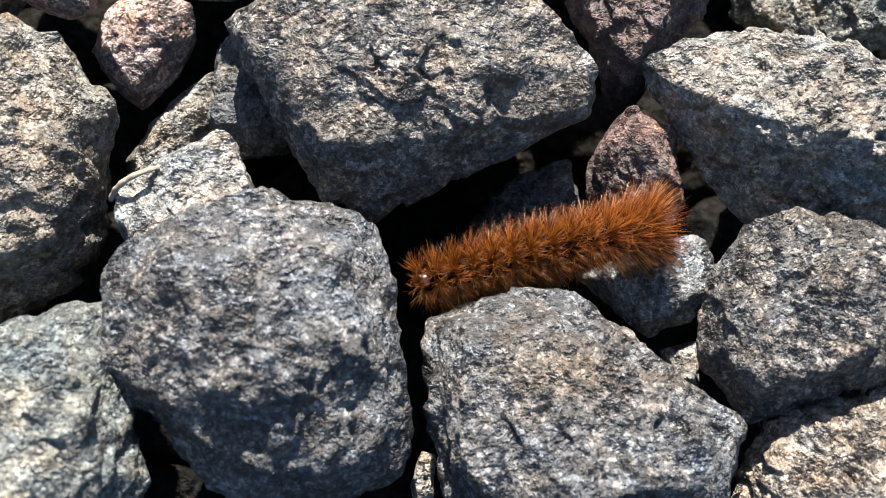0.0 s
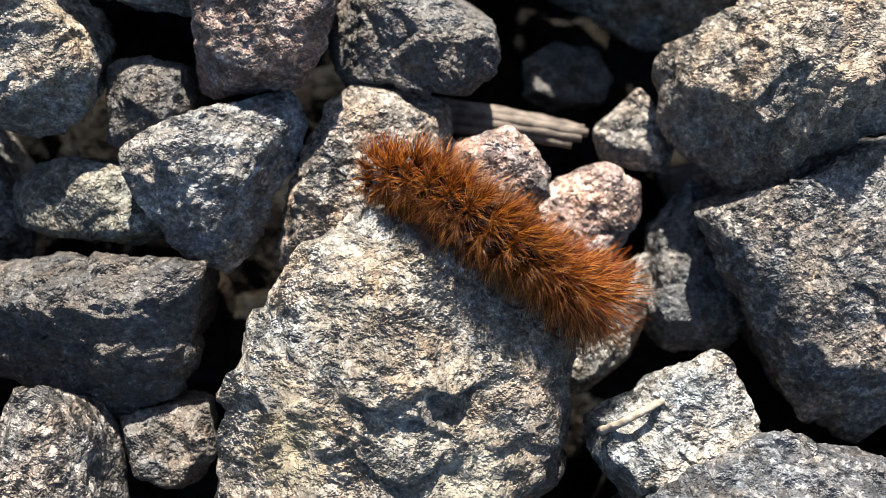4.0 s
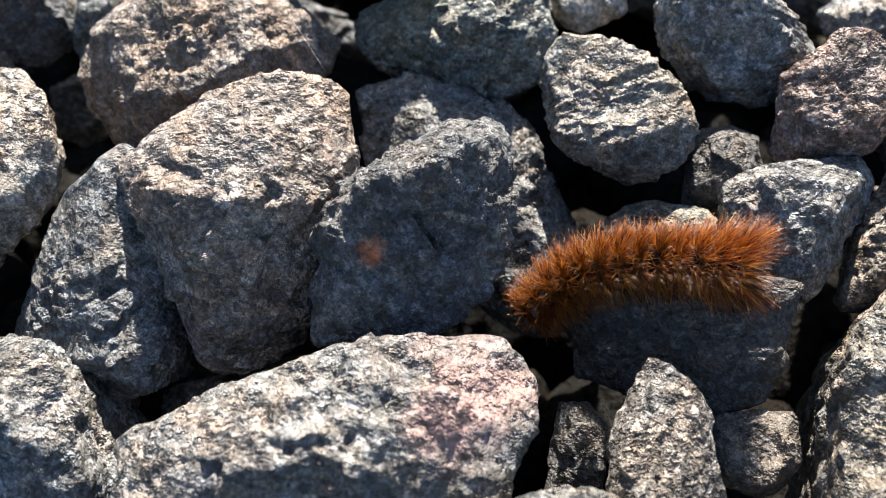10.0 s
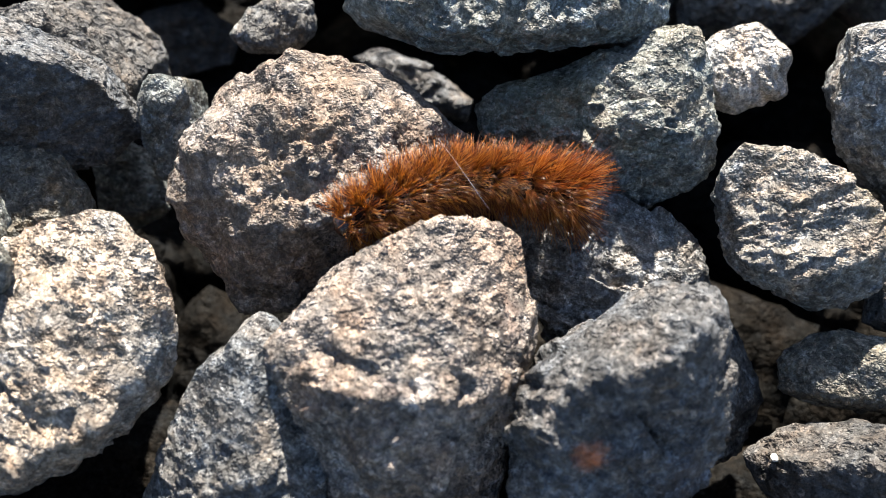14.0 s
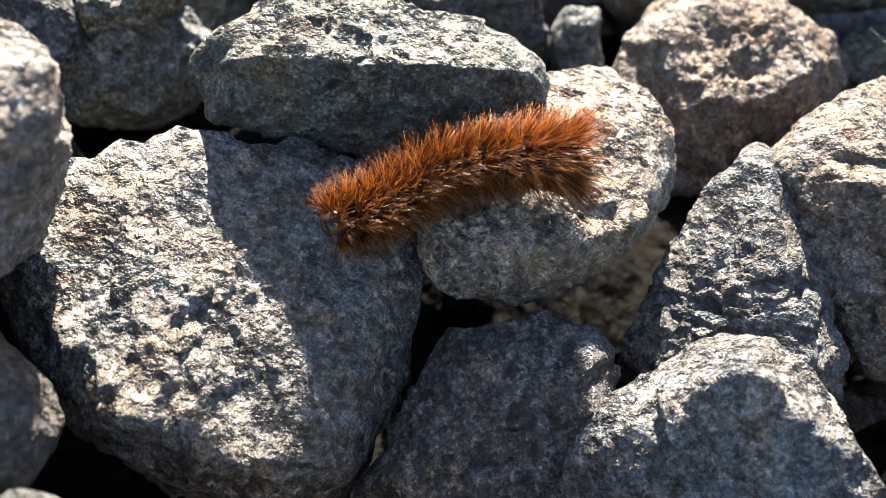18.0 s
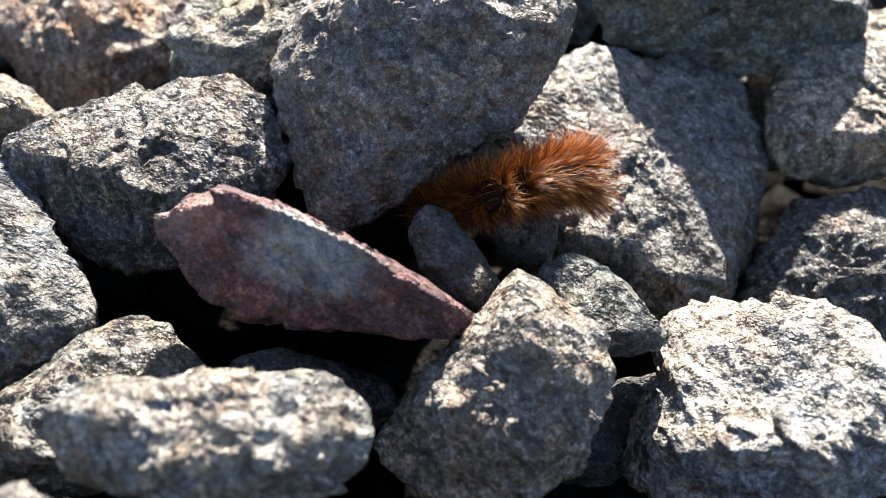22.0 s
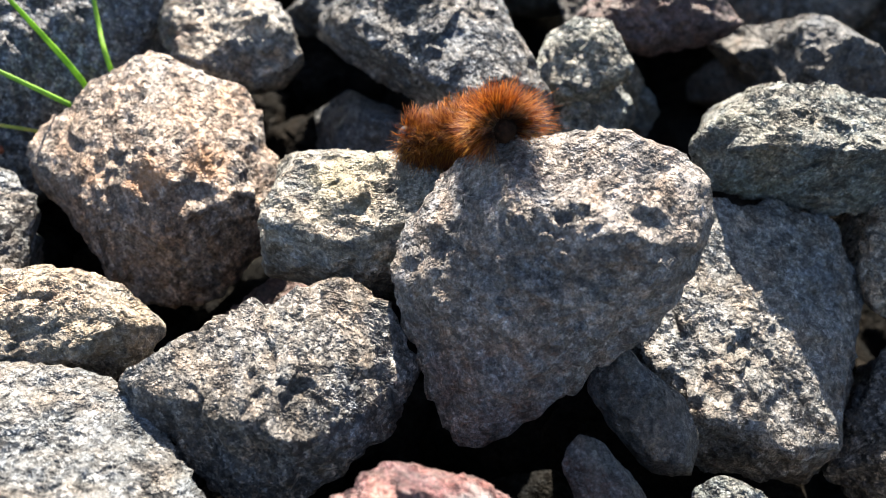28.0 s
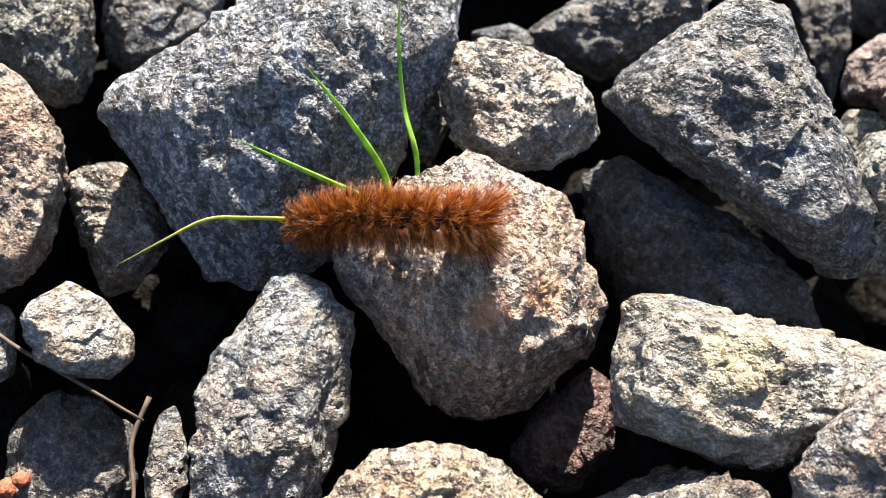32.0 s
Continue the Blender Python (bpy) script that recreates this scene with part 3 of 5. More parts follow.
stone(BROWN, (-210.1, 108.4, 29.7), (16.9, 51.1), 27, [(169, 22.0), (155, 19.4), (133, 18.1), (118, 19.6), (100, 19.8), (74, 19.5), (54, 19.4), (34, 21.1), (18, 24.7), (8, 28.2), (349, 23.6), (317, 17.4), (275, 18.0), (256, 22.4), (241, 23.9), (219, 21.8), (195, 22.0), (180, 21.8)], [(-12.2, 4.0, 7.1), (-2.4, 13.3, 7.1), (9.3, 10.2, 8.5), (11.3, -0.4, 9.9), (0.0, -7.7, 10.7), (-11.2, -8.2, 8.5)])
stone(DARK, (-188.2, 56.4, 2.0), (33.6, 62.7), 12, [(155, 12.8), (130, 5.3), (13, 11.4), (4, 14.8), (353, 18.0), (336, 9.7), (203, 9.7), (184, 13.6)], [])
stone(GREY, (-112.6, 126.4, 38.6), (-2.4, 29.7), 20, [(158, 14.9), (136, 19.1), (102, 16.5), (63, 9.4), (14, 10.8), (352, 16.2), (335, 18.2), (296, 16.4), (261, 13.3), (217, 12.1), (184, 12.9)], [])
stone(GREY, (-75.5, 144.2, 28.1), (-26.2, 34.5), 17, [(182, 18.0), (163, 16.1), (151, 10.9), (88, 7.0), (32, 12.6), (347, 15.6), (306, 12.0), (262, 4.4), (205, 13.5)], [])
stone(PINKPATCH, (-165.0, 36.5, 21.8), (10.4, 67.5), 29, [(188, 30.8), (175, 28.4), (162, 21.9), (140, 16.1), (116, 15.4), (87, 16.9), (76, 18.6), (62, 19.9), (56, 20.4), (37, 29.1), (28, 30.7), (19, 31.9), (9, 29.7), (348, 26.8), (327, 22.9), (216, 24.5), (198, 31.6)], [(-25.6, 1.2, 2.3), (-7.7, 9.0, 5.3), (7.2, 13.1, 6.1), (21.6, 11.0, 3.8), (27.1, 8.8, 2.3), (8.9, 1.7, 9.9), (-9.1, -1.8, 9.9)], dents=[(11.8, 13.0, 3.4, 4.0), (9.0, 7.0, 3.0, 3.4), (4.5, 1.5, 3.0, 2.6)])
stone(DARK, (-130.4, 50.8, 9.5), (-24.4, 62.0), 9, [(137, 8.7), (105, 8.6), (68, 6.5), (337, 6.5), (289, 8.6), (264, 8.5), (179, 4.6)], [(-3.0, 6.2, 3.5), (0.4, 4.3, 3.5), (2.0, -4.8, 0.9)])
stone(GREEN, (-161.1, 125.0, 32.3), (-12.5, 46.0), 22, [(189, 23.4), (179, 20.7), (150, 11.7), (101, 12.5), (73, 18.8), (62, 20.0), (41, 17.0), (9, 17.3), (347, 17.8), (322, 15.6), (296, 15.3), (252, 14.2), (217, 19.1), (199, 22.7)], [(-17.7, -1.2, 3.5), (-4.8, 5.0, 5.8), (5.7, 13.6, 3.5), (9.0, 2.3, 7.2), (-1.0, -4.2, 8.1)])
stone(WHITE, (-139.2, 139.3, 34.5), (-20.9, 40.4), 9, [(183, 9.6), (136, 7.2), (91, 8.4), (39, 8.6), (350, 8.8), (286, 8.0), (252, 8.4), (220, 8.2)], [])
# green-grey stone with a shaded front; the dark material puts that shade in
stone(DARK, (-257.2, 115.9, 31.8), (38.1, 42.6), 20, [(116, 15.3), (88, 14.1), (68, 11.7), (29, 10.8), (2, 13.1), (338, 15.5), (318, 16.8), (293, 14.9), (259, 12.2), (218, 12.2), (186, 14.2)], [(-3.2, 9.3, 7.9), (5.1, 4.5, 8.5), (10.5, -2.2, 6.6), (1.0, -4.5, 4.0)])
stone(GREEN, (-272.7, 74.8, 40.3), (8.7, 30.6), 23, [(181, 24.6), (168, 23.0), (155, 20.0), (126, 15.7), (90, 10.5), (46, 13.6), (21, 21.2), (9, 27.3), (357, 29.1), (351, 22.6), (338, 19.6), (323, 17.5), (293, 13.8), (246, 12.6), (209, 18.6), (199, 23.4)], [(-17.0, 1.6, 7.3), (-2.0, 1.2, 10.3), (9.0, 1.8, 10.3), (23.7, 1.5, 4.9), (4.7, -5.2, 6.1), (-13.2, -4.6, 4.9)])
stone(GREEN, (-236.9, 118.3, 24.9), (-6.6, 27.8), 10, [(144, 7.6), (116, 9.7), (76, 9.7), (359, 5.1), (301, 10.6), (262, 9.9), (214, 5.4)], [])
stone(GREY, (-222.7, 141.8, 30.0), (18.0, 41.5), 9, [(184, 8.9), (143, 5.8), (82, 5.5), (26, 8.7), (342, 7.3), (293, 5.8), (217, 7.4)], [])
stone(GREEN, (-180.7, 138.8, 43.4), (-1.6, 40.0), 20, [(186, 29.2), (177, 25.6), (101, 7.9), (22, 23.5), (7, 26.8), (356, 25.7), (331, 11.5), (246, 9.6), (208, 18.9), (196, 25.7)], [])
stone(DARK, (-196.9, 150.6, 10.0), (5.8, 45.5), 10, [(160, 15.3), (133, 9.3), (29, 5.0), (345, 12.1), (324, 13.3), (269, 4.7), (169, 9.8)], [])
stone(DARK, (-259.9, 177.7, -12.0), (26.0, 41.5), 16, [(161, 12.8), (124, 10.0), (51, 11.1), (1, 14.6), (326, 13.5), (241, 9.7), (194, 14.8)], [(-6.4, 4.3, 6.5), (5.7, 4.6, 6.5), (-1.0, -5.0, 2.2)])
stone(GREEN, (-252.0, 123.1, 0.0), (34.1, 49.3), 11, [(127, 8.6), (68, 9.2), (26, 8.1), (310, 8.8), (256, 9.0), (210, 8.5)], [])
stone(GREY, (-218.0, 31.6, 13.3), (-27.8, 49.9), 25, [(219, 25.1), (203, 20.8), (176, 17.0), (137, 15.4), (108, 18.0), (93, 19.6), (69, 17.9), (43, 17.8), (25, 20.8), (7, 21.7), (310, 13.2), (242, 23.1)], [(-13.3, 1.9, 5.3), (-3.4, 12.4, 11.3), (0.9, 14.2, 10.0), (9.2, 11.2, 5.3), (-1.3, 2.0, 6.7)])
stone(TAN, (-126.8, 29.1, 24.6), (7.2, 59.7), 15, [(175, 17.9), (158, 14.6), (131, 10.2), (100, 8.0), (52, 7.7), (21, 9.8), (12, 16.1), (360, 19.4), (336, 13.4), (217, 11.9)], [])
stone(LIGHT, (-287.6, 44.8, 16.2), (21.0, 45.7), 36, [(179, 27.5), (159, 27.7), (152, 32.8), (133, 29.7), (117, 27.1), (97, 26.9), (86, 26.2), (74, 24.5), (53, 27.1), (41, 30.6), (27, 32.9), (14, 31.7), (359, 28.8), (331, 28.6), (311, 29.7), (299, 33.6), (289, 31.6), (249, 26.4), (220, 24.9), (199, 23.9)], [(-16.4, 19.0, 0.0), (4.3, 17.8, 1.4), (22.0, 14.4, 1.9), (25.0, -0.3, 3.9), (17.4, -13.6, 9.6), (-4.1, -12.6, 15.4), (-14.8, -11.2, 13.5), (2.0, -20.7, 15.4), (13.2, -21.1, 11.6)])
stone(SPECKLED, (-247.2, 37.1, 7.1), (-6.0, 52.8), 21, [(216, 20.4), (196, 14.9), (142, 13.4), (122, 15.4), (79, 18.5), (56, 22.3), (40, 20.9), (21, 16.0), (338, 11.2), (308, 15.5), (244, 20.9)], [])
stone(BROWN, (-326.0, 30.8, 42.5), (-7.4, 45.6), 20, [(195, 25.9), (172, 22.9), (145, 22.1), (135, 21.3), (109, 20.5), (92, 21.8), (79, 24.5), (65, 26.8), (53, 28.5), (42, 28.7), (27, 26.7), (14, 24.2), (357, 21.4), (328, 18.1), (292, 19.4), (270, 27.2), (260, 32.1), (251, 29.1), (245, 25.9), (227, 24.9), (206, 25.9)], [(-14.5, 7.0, 7.0), (-7.0, 8.3, 11.8), (5.7, 9.3, 14.3), (17.4, 3.6, 8.7), (16.8, 16.6, 5.2), (4.3, -6.2, 10.3), (-5.8, -15.9, 6.0), (-13.8, -3.4, 7.9)])
stone(GREEN, (-319.6, 95.8, 25.1), (25.5, 29.1), 20, [(160, 13.5), (123, 14.3), (70, 14.0), (33, 14.2), (5, 15.9), (340, 12.9), (316, 15.4), (284, 14.5), (251, 12.8), (222, 15.5), (197, 13.9)], [])
stone(SPECKLED, (-365.1, 11.8, 27.4), (18.8, 54.4), 24, [(168, 24.4), (143, 17.1), (102, 13.8), (65, 17.5), (52, 21.1), (36, 22.4), (20, 21.9), (1, 22.6), (338, 18.7), (315, 16.1), (283, 15.9), (256, 18.2), (237, 18.8), (206, 17.0), (181, 21.4)], [(-13.8, 4.9, 3.9), (10.4, 12.1, 1.9), (13.5, 2.6, 4.5), (-4.4, -4.2, 10.9), (2.2, -10.5, 10.3)])
stone(BLOOMED, (-332.3, -11.5, 31.7), (14.7, 53.0), 16, [(162, 20.7), (151, 18.3), (133, 15.9), (114, 10.5), (84, 7.2), (28, 8.3), (3, 13.1), (349, 21.0), (344, 25.2), (335, 22.3), (320, 13.2), (257, 7.2), (222, 10.0), (194, 12.7), (175, 16.3)], [(-13.9, 7.7, 4.3), (-8.9, 8.9, 6.4), (0.6, 5.2, 7.3), (11.6, -0.2, 6.4), (18.2, -4.6, 4.3)])
stone(GREY, (-302.0, -18.8, 20.8), (-8.6, 58.9), 19, [(217, 17.8), (204, 14.7), (168, 11.6), (131, 9.7), (112, 14.9), (100, 17.9), (81, 16.3), (53, 15.9), (36, 13.7), (28, 15.1), (4, 12.4), (337, 13.2), (281, 13.3), (239, 17.5)], [(-1.5, 11.6, 7.0), (-5.0, 3.1, 7.5), (4.1, 9.0, 7.5), (-1.3, -4.9, 5.0)])
stone(GREEN, (-290.5, 0.1, 23.7), (-14.1, 51.2), 10, [(166, 11.0), (136, 9.3), (88, 5.6), (18, 7.1), (358, 10.3), (343, 10.7), (303, 7.6), (241, 5.8), (184, 9.1)], [])
stone(DARK, (-312.8, 1.6, 26.2), (0.3, 50.9), 8, [(155, 8.4), (124, 9.7), (103, 7.4), (22, 4.1), (337, 8.7), (306, 10.2), (259, 4.8), (198, 5.2)], [])
stone(DARK, (-307.4, 16.8, 27.5), (-2.7, 46.1), 11, [(140, 12.9), (123, 12.7), (93, 6.9), (19, 6.7), (342, 10.2), (316, 13.0), (285, 9.7), (234, 5.5), (171, 9.3)], [])
stone(LIGHT, (-265.2, -8.7, 16.4), (-30.9, 52.5), 26, [(232, 21.9), (199, 15.6), (163, 20.8), (145, 18.1), (120, 17.7), (94, 19.0), (75, 19.5), (43, 17.7), (5, 18.0), (320, 16.4), (258, 22.1)], [(-13.5, 2.2, 4.2), (2.0, 12.5, 4.2), (1.1, -6.2, 10.6), (10.9, -1.0, 9.9), (-6.0, -11.4, 8.5)])
stone(TAN, (-334.0, -38.4, 28.0), (23.8, 63.6), 17, [(162, 19.5), (148, 16.4), (123, 9.4), (115, 7.4), (49, 9.4), (30, 14.2), (10, 17.3), (354, 18.5), (335, 17.2), (271, 9.4), (185, 16.8)], [])
stone(DARK, (-330.7, -16.9, 12.0), (14.5, 59.5), 12, [(187, 11.4), (152, 11.8), (118, 8.2), (45, 7.3), (14, 10.9), (351, 14.1), (336, 11.1), (278, 6.7), (213, 9.6)], [])
stone(TAN, (-357.0, -28.0, 14.3), (36.8, 58.6), 18, [(178, 17.1), (159, 13.3), (124, 9.7), (85, 11.1), (58, 14.6), (38, 15.5), (16, 15.8), (357, 16.5), (335, 14.4), (305, 12.2), (245, 11.3), (199, 16.6)], [])
stone(DARK, (-284.3, -5.7, 4.0), (-18.9, 56.7), 10, [(247, 12.0), (112, 8.1), (75, 11.7), (39, 5.8), (292, 8.0)], [])
stone(BUFF, (-403.6, 64.8, 20.3), (1.9, 50.1), 31, [(178, 28.7), (161, 27.2), (140, 24.5), (120, 25.0), (106, 26.2), (96, 24.8), (83, 21.1), (56, 24.3), (29, 23.0), (8, 24.2), (356, 27.7), (342, 27.4), (322, 25.3), (290, 27.6), (267, 26.5), (245, 22.6), (220, 20.2), (199, 21.0), (184, 26.5)], [(-19.0, -3.0, 6.0), (-4.0, 16.0, 6.0), (13.0, 11.0, 7.0), (19.0, -4.0, 9.0), (5.0, -12.0, 12.0), (-9.0, -9.0, 10.5), (0.0, 2.0, 12.0)])
stone(LAYERED, (-354.3, 47.1, 34.3), (-41.4, 54.5), 26, [(189, 26.9), (177, 21.9), (142, 11.9), (82, 14.9), (59, 21.5), (48, 29.5), (37, 28.0), (15, 18.7), (325, 14.2), (287, 15.4), (256, 20.0), (240, 25.3), (223, 24.7), (210, 24.5)], [])
stone(TAN, (-409.1, 17.9, 24.3), (7.6, 62.5), 19, [(201, 20.9), (182, 18.3), (159, 12.9), (133, 12.7), (95, 12.4), (66, 14.1), (36, 16.1), (11, 18.9), (5, 22.3), (354, 20.1), (326, 13.7), (295, 11.0), (238, 11.4), (213, 20.6)], [])
stone(GREY, (-394.6, -13.0, 21.2), (-7.2, 74.0), 34, [(168, 31.6), (160, 34.5), (146, 31.4), (126, 26.6), (105, 23.0), (86, 23.0), (70, 19.9), (46, 19.1), (25, 23.2), (9, 29.5), (359, 33.2), (342, 31.6), (323, 27.0), (286, 21.2), (241, 20.9), (202, 23.9)], [(-20.3, 11.1, 3.6), (-1.4, 16.7, 3.6), (-12.1, -5.1, 9.1), (3.0, -6.4, 11.8), (18.9, -2.0, 11.3), (16.2, -10.7, 10.9)])
stone(TAN, (-374.8, -43.3, 26.0), (54.7, 55.2), 10, [(105, 8.2), (71, 6.0), (352, 5.4), (316, 9.4), (278, 6.6), (181, 7.0)], [])
stone(LIGHT, (-400.8, 104.6, 30.7), (-9.9, 47.3), 20, [(176, 17.3), (156, 18.4), (136, 16.3), (100, 12.4), (57, 13.0), (27, 15.7), (358, 18.6), (329, 16.3), (282, 14.3), (244, 14.1), (205, 14.9)], [])
stone(GREY, (-417.4, 108.0, 16.0), (-2.4, 49.9), 8, [(197, 5.0), (119, 6.1), (85, 11.4), (7, 4.7), (288, 8.1), (261, 10.0)], [])
stone(DARK, (-399.7, 142.7, 12.0), (-8.0, 43.5), 8, [(188, 11.7), (126, 5.0), (18, 6.9), (348, 11.2), (255, 3.0)], [])
stone(SPECKLED, (-351.0, 105.7, 37.1), (-29.7, 42.1), 31, [(201, 32.9), (194, 30.8), (174, 23.7), (147, 26.1), (132, 26.1), (112, 24.6), (96, 18.2), (67, 14.4), (33, 15.5), (6, 20.1), (357, 28.9), (345, 34.1), (333, 33.5), (320, 26.9), (303, 17.5), (275, 13.1), (229, 16.2), (212, 26.5)], [])
stone(DARK, (-355.0, 88.8, 10.0), (-31.9, 51.0), 27, [(183, 29.0), (169, 29.8), (159, 27.9), (149, 19.8), (107, 11.1), (53, 15.0), (23, 24.3), (6, 32.7), (349, 23.0), (296, 13.9), (245, 18.5), (212, 20.2)], [])
stone(GREEN, (-319.4, 99.2, 37.5), (-6.6, 32.2), 13, [(201, 10.8), (148, 9.6), (107, 10.0), (65, 10.7), (12, 10.7), (344, 10.2), (301, 8.8), (253, 12.0)], [])
stone(GREEN, (-304.7, 115.2, 16.0), (-10.5, 34.4), 10, [(183, 10.3), (108, 7.0), (52, 8.1), (6, 8.6), (322, 8.5), (235, 7.8)], [])
stone(PURPLE, (-300.4, 127.7, 34.6), (-11.1, 28.6), 18, [(191, 20.6), (155, 14.1), (43, 13.3), (9, 21.1), (345, 13.9), (285, 9.1), (218, 14.8)], [])
# dark material in place of green paints this stone's shade into its colour
stone(DARK, (-262.8, 127.2, 26.7), (-21.4, 22.0), 21, [(185, 23.1), (165, 17.2), (96, 11.9), (43, 13.0), (8, 17.8), (342, 19.4), (296, 11.7), (210, 15.4)], [])
stone(DARK, (-374.7, 145.1, 22.0), (-16.2, 40.3), 21, [(207, 24.3), (191, 17.5), (117, 11.1), (49, 21.2), (26, 20.9), (343, 12.2), (270, 14.4), (227, 18.6)], [])
stone(PINK, (-307.5, 143.5, 24.0), (-35.2, 35.7), 16, [(248, 11.9), (189, 10.6), (138, 10.3), (77, 10.6), (350, 13.0), (290, 8.2)], [])
stone(GREEN, (-310.9, 119.6, 22.0), (-38.7, 39.2), 16, [(200, 12.6), (169, 13.2), (111, 11.0), (18, 10.7), (327, 15.2), (290, 8.4)], [])
stone(DARK, (-313.8, 170.4, 10.0), (-29.8, 35.7), 16, [(161, 16.3), (97, 13.1), (31, 7.2), (312, 20.4), (289, 12.6), (197, 6.9)], [])
stone(GREY, (-437.7, 34.5, 12.8), (19.3, 68.1), 24, [(214, 18.0), (185, 13.6), (149, 13.2), (122, 14.9), (95, 20.6), (82, 25.6), (68, 26.1), (56, 25.2), (42, 24.4), (28, 16.6), (338, 12.5), (303, 14.9), (279, 20.2), (258, 25.3), (239, 25.0)], [(-1.5, 13.6, 4.9), (8.9, 16.5, 6.5), (6.0, 0.3, 9.1), (-3.2, -4.4, 8.2), (2.5, -15.2, 6.5)])
stone(SPECKLED, (-439.8, -10.2, 18.0), (43.4, 67.8), 22, [(124, 18.0), (102, 15.3), (88, 11.3), (44, 10.9), (16, 15.8), (356, 17.4), (337, 17.4), (306, 16.9), (274, 14.2), (189, 15.7)], [])
stone(SPECKLED, (-446.8, 94.7, 26.2), (11.9, 50.4), 40, [(180, 36.3), (172, 33.8), (155, 26.1), (132, 20.6), (101, 25.1), (73, 33.4), (43, 45.3), (29, 41.4), (17, 30.2), (356, 24.3), (327, 24.9), (279, 33.5), (264, 38.1), (250, 37.8), (231, 33.3), (209, 31.6), (193, 33.6)], [(-22.6, 0.5, 9.7), (-7.7, 6.1, 14.0), (9.3, 21.7, 10.7), (4.9, -1.9, 16.1), (-8.8, -18.3, 15.0), (12.0, -14.3, 8.1)])
stone(TAN, (-480.2, 75.5, 1.9), (31.1, 56.1), 16, [(117, 14.3), (97, 13.4), (68, 13.4), (29, 10.1), (323, 11.4), (269, 14.3), (246, 15.7), (218, 9.3), (151, 9.0)], [])
stone(TAN, (-477.4, 46.1, 9.3), (39.8, 61.6), 13, [(136, 10.4), (106, 10.1), (75, 9.9), (32, 7.8), (335, 10.1), (306, 11.6), (278, 10.3), (235, 8.0), (190, 8.8)], [])
stone(BROWN, (-498.0, 71.8, 18.0), (39.5, 51.6), 23, [(90, 21.7), (69, 22.2), (55, 19.3), (43, 14.7), (18, 14.1), (338, 11.0), (280, 14.8), (254, 22.7), (229, 23.3)], [])
stone(GREEN, (-508.7, 115.1, 14.0), (32.5, 43.8), 23, [(128, 16.6), (38, 17.9), (354, 12.8), (309, 14.3), (281, 18.8), (262, 17.1), (210, 11.0), (182, 14.9)], [])
stone(DARK, (-486.5, 130.8, 8.0), (23.0, 44.3), 18, [(179, 13.7), (135, 12.6), (25, 19.2), (346, 14.7), (278, 8.6), (230, 15.7), (214, 16.2)], [])
stone(DARK, (-476.7, 27.6, -11.5), (48.8, 68.1), 19, [(114, 12.9), (68, 14.7), (32, 13.5), (353, 13.0), (301, 13.0), (271, 14.3), (210, 14.1), (160, 11.8)], [])
stone(GREY, (-456.3, 26.8, -2.0), (35.9, 71.3), 10, [(171, 4.1), (78, 9.6), (62, 12.7), (12, 5.0), (295, 5.1), (252, 10.6), (228, 9.8)], [])
stone(TAN, (-494.3, 43.3, 3.0), (48.6, 59.9), 9, [(95, 7.1), (47, 8.0), (22, 6.8), (275, 6.9), (237, 8.5), (192, 5.7)], [])
stone(PURPLE, (-378.0, 46.4, 0.0), (-34.0, 64.6), 15, [(237, 13.5), (189, 8.2), (111, 14.5), (74, 14.1), (16, 8.7), (314, 11.6), (265, 13.4)], [])
stone(GREEN, (-82.9, 29.6, 7.3), (61.1, 74.3), 14, [(120, 12.5), (95, 10.0), (40, 7.7), (334, 13.8), (318, 14.1), (283, 9.3), (239, 9.0), (167, 11.0)], [])
stone(GREEN, (-101.5, 37.2, 14.0), (63.4, 65.8), 9, [(103, 8.1), (58, 4.3), (345, 5.7), (296, 6.8), (273, 8.4), (233, 4.2), (142, 6.3)], [])
stone(TAN, (-98.1, 22.0, 16.0), (77.2, 68.6), 8, [(85, 6.1), (359, 3.9), (311, 6.2), (271, 6.3), (184, 3.9), (137, 5.8)], [])
stone(TAN, (7.0, 18.1, 6.0), (-21.0, 82.4), 4, [(224, 2.5), (117, 4.4), (86, 4.4), (323, 3.2), (275, 4.7)], [])
stone(GREEN, (-257.5, 101.0, 22.5), (43.4, 52.0), 16, [(97, 12.9), (55, 11.4), (29, 10.7), (345, 11.2), (321, 11.8), (301, 10.0), (267, 9.0), (230, 12.3), (211, 15.0)], [])
stone(WHITE, (-83.1, 170.8, 26.3), (-20.0, 42.0), 12, [(180, 11.5), (140, 8.0), (92, 7.5), (40, 8.6), (352, 11.0), (300, 8.0), (240, 8.4)], [])
stone(TAN, (-61.9, 160.7, 26.1), (-25.0, 45.0), 10, [(175, 8.0), (125, 7.0), (80, 8.5), (30, 7.6), (340, 8.2), (290, 7.4), (230, 7.8)], [])

# ---- ground and the rest of the bed ----
MIXED = [GREY, SPECKLED, GREEN, TAN, LIGHT, DARK, PINKGREY, BROWN]
# fillers for the gaps, with the gap shade painted into their colour
DIM = [GAPSHADE]
RND = random.Random(5)


def loose(x, y, z, r):
    """Place and shape of a stone of no special form."""
    n, turn = RND.randint(6, 9), RND.uniform(0, 360)
    rim = [(turn + 360 * k / n + RND.uniform(-12, 12), r * RND.uniform(0.82, 1.25)) for k in range(n)]
    return (x, y, z), (RND.uniform(-30, 30), RND.uniform(35, 80)), r * 0.8, rim


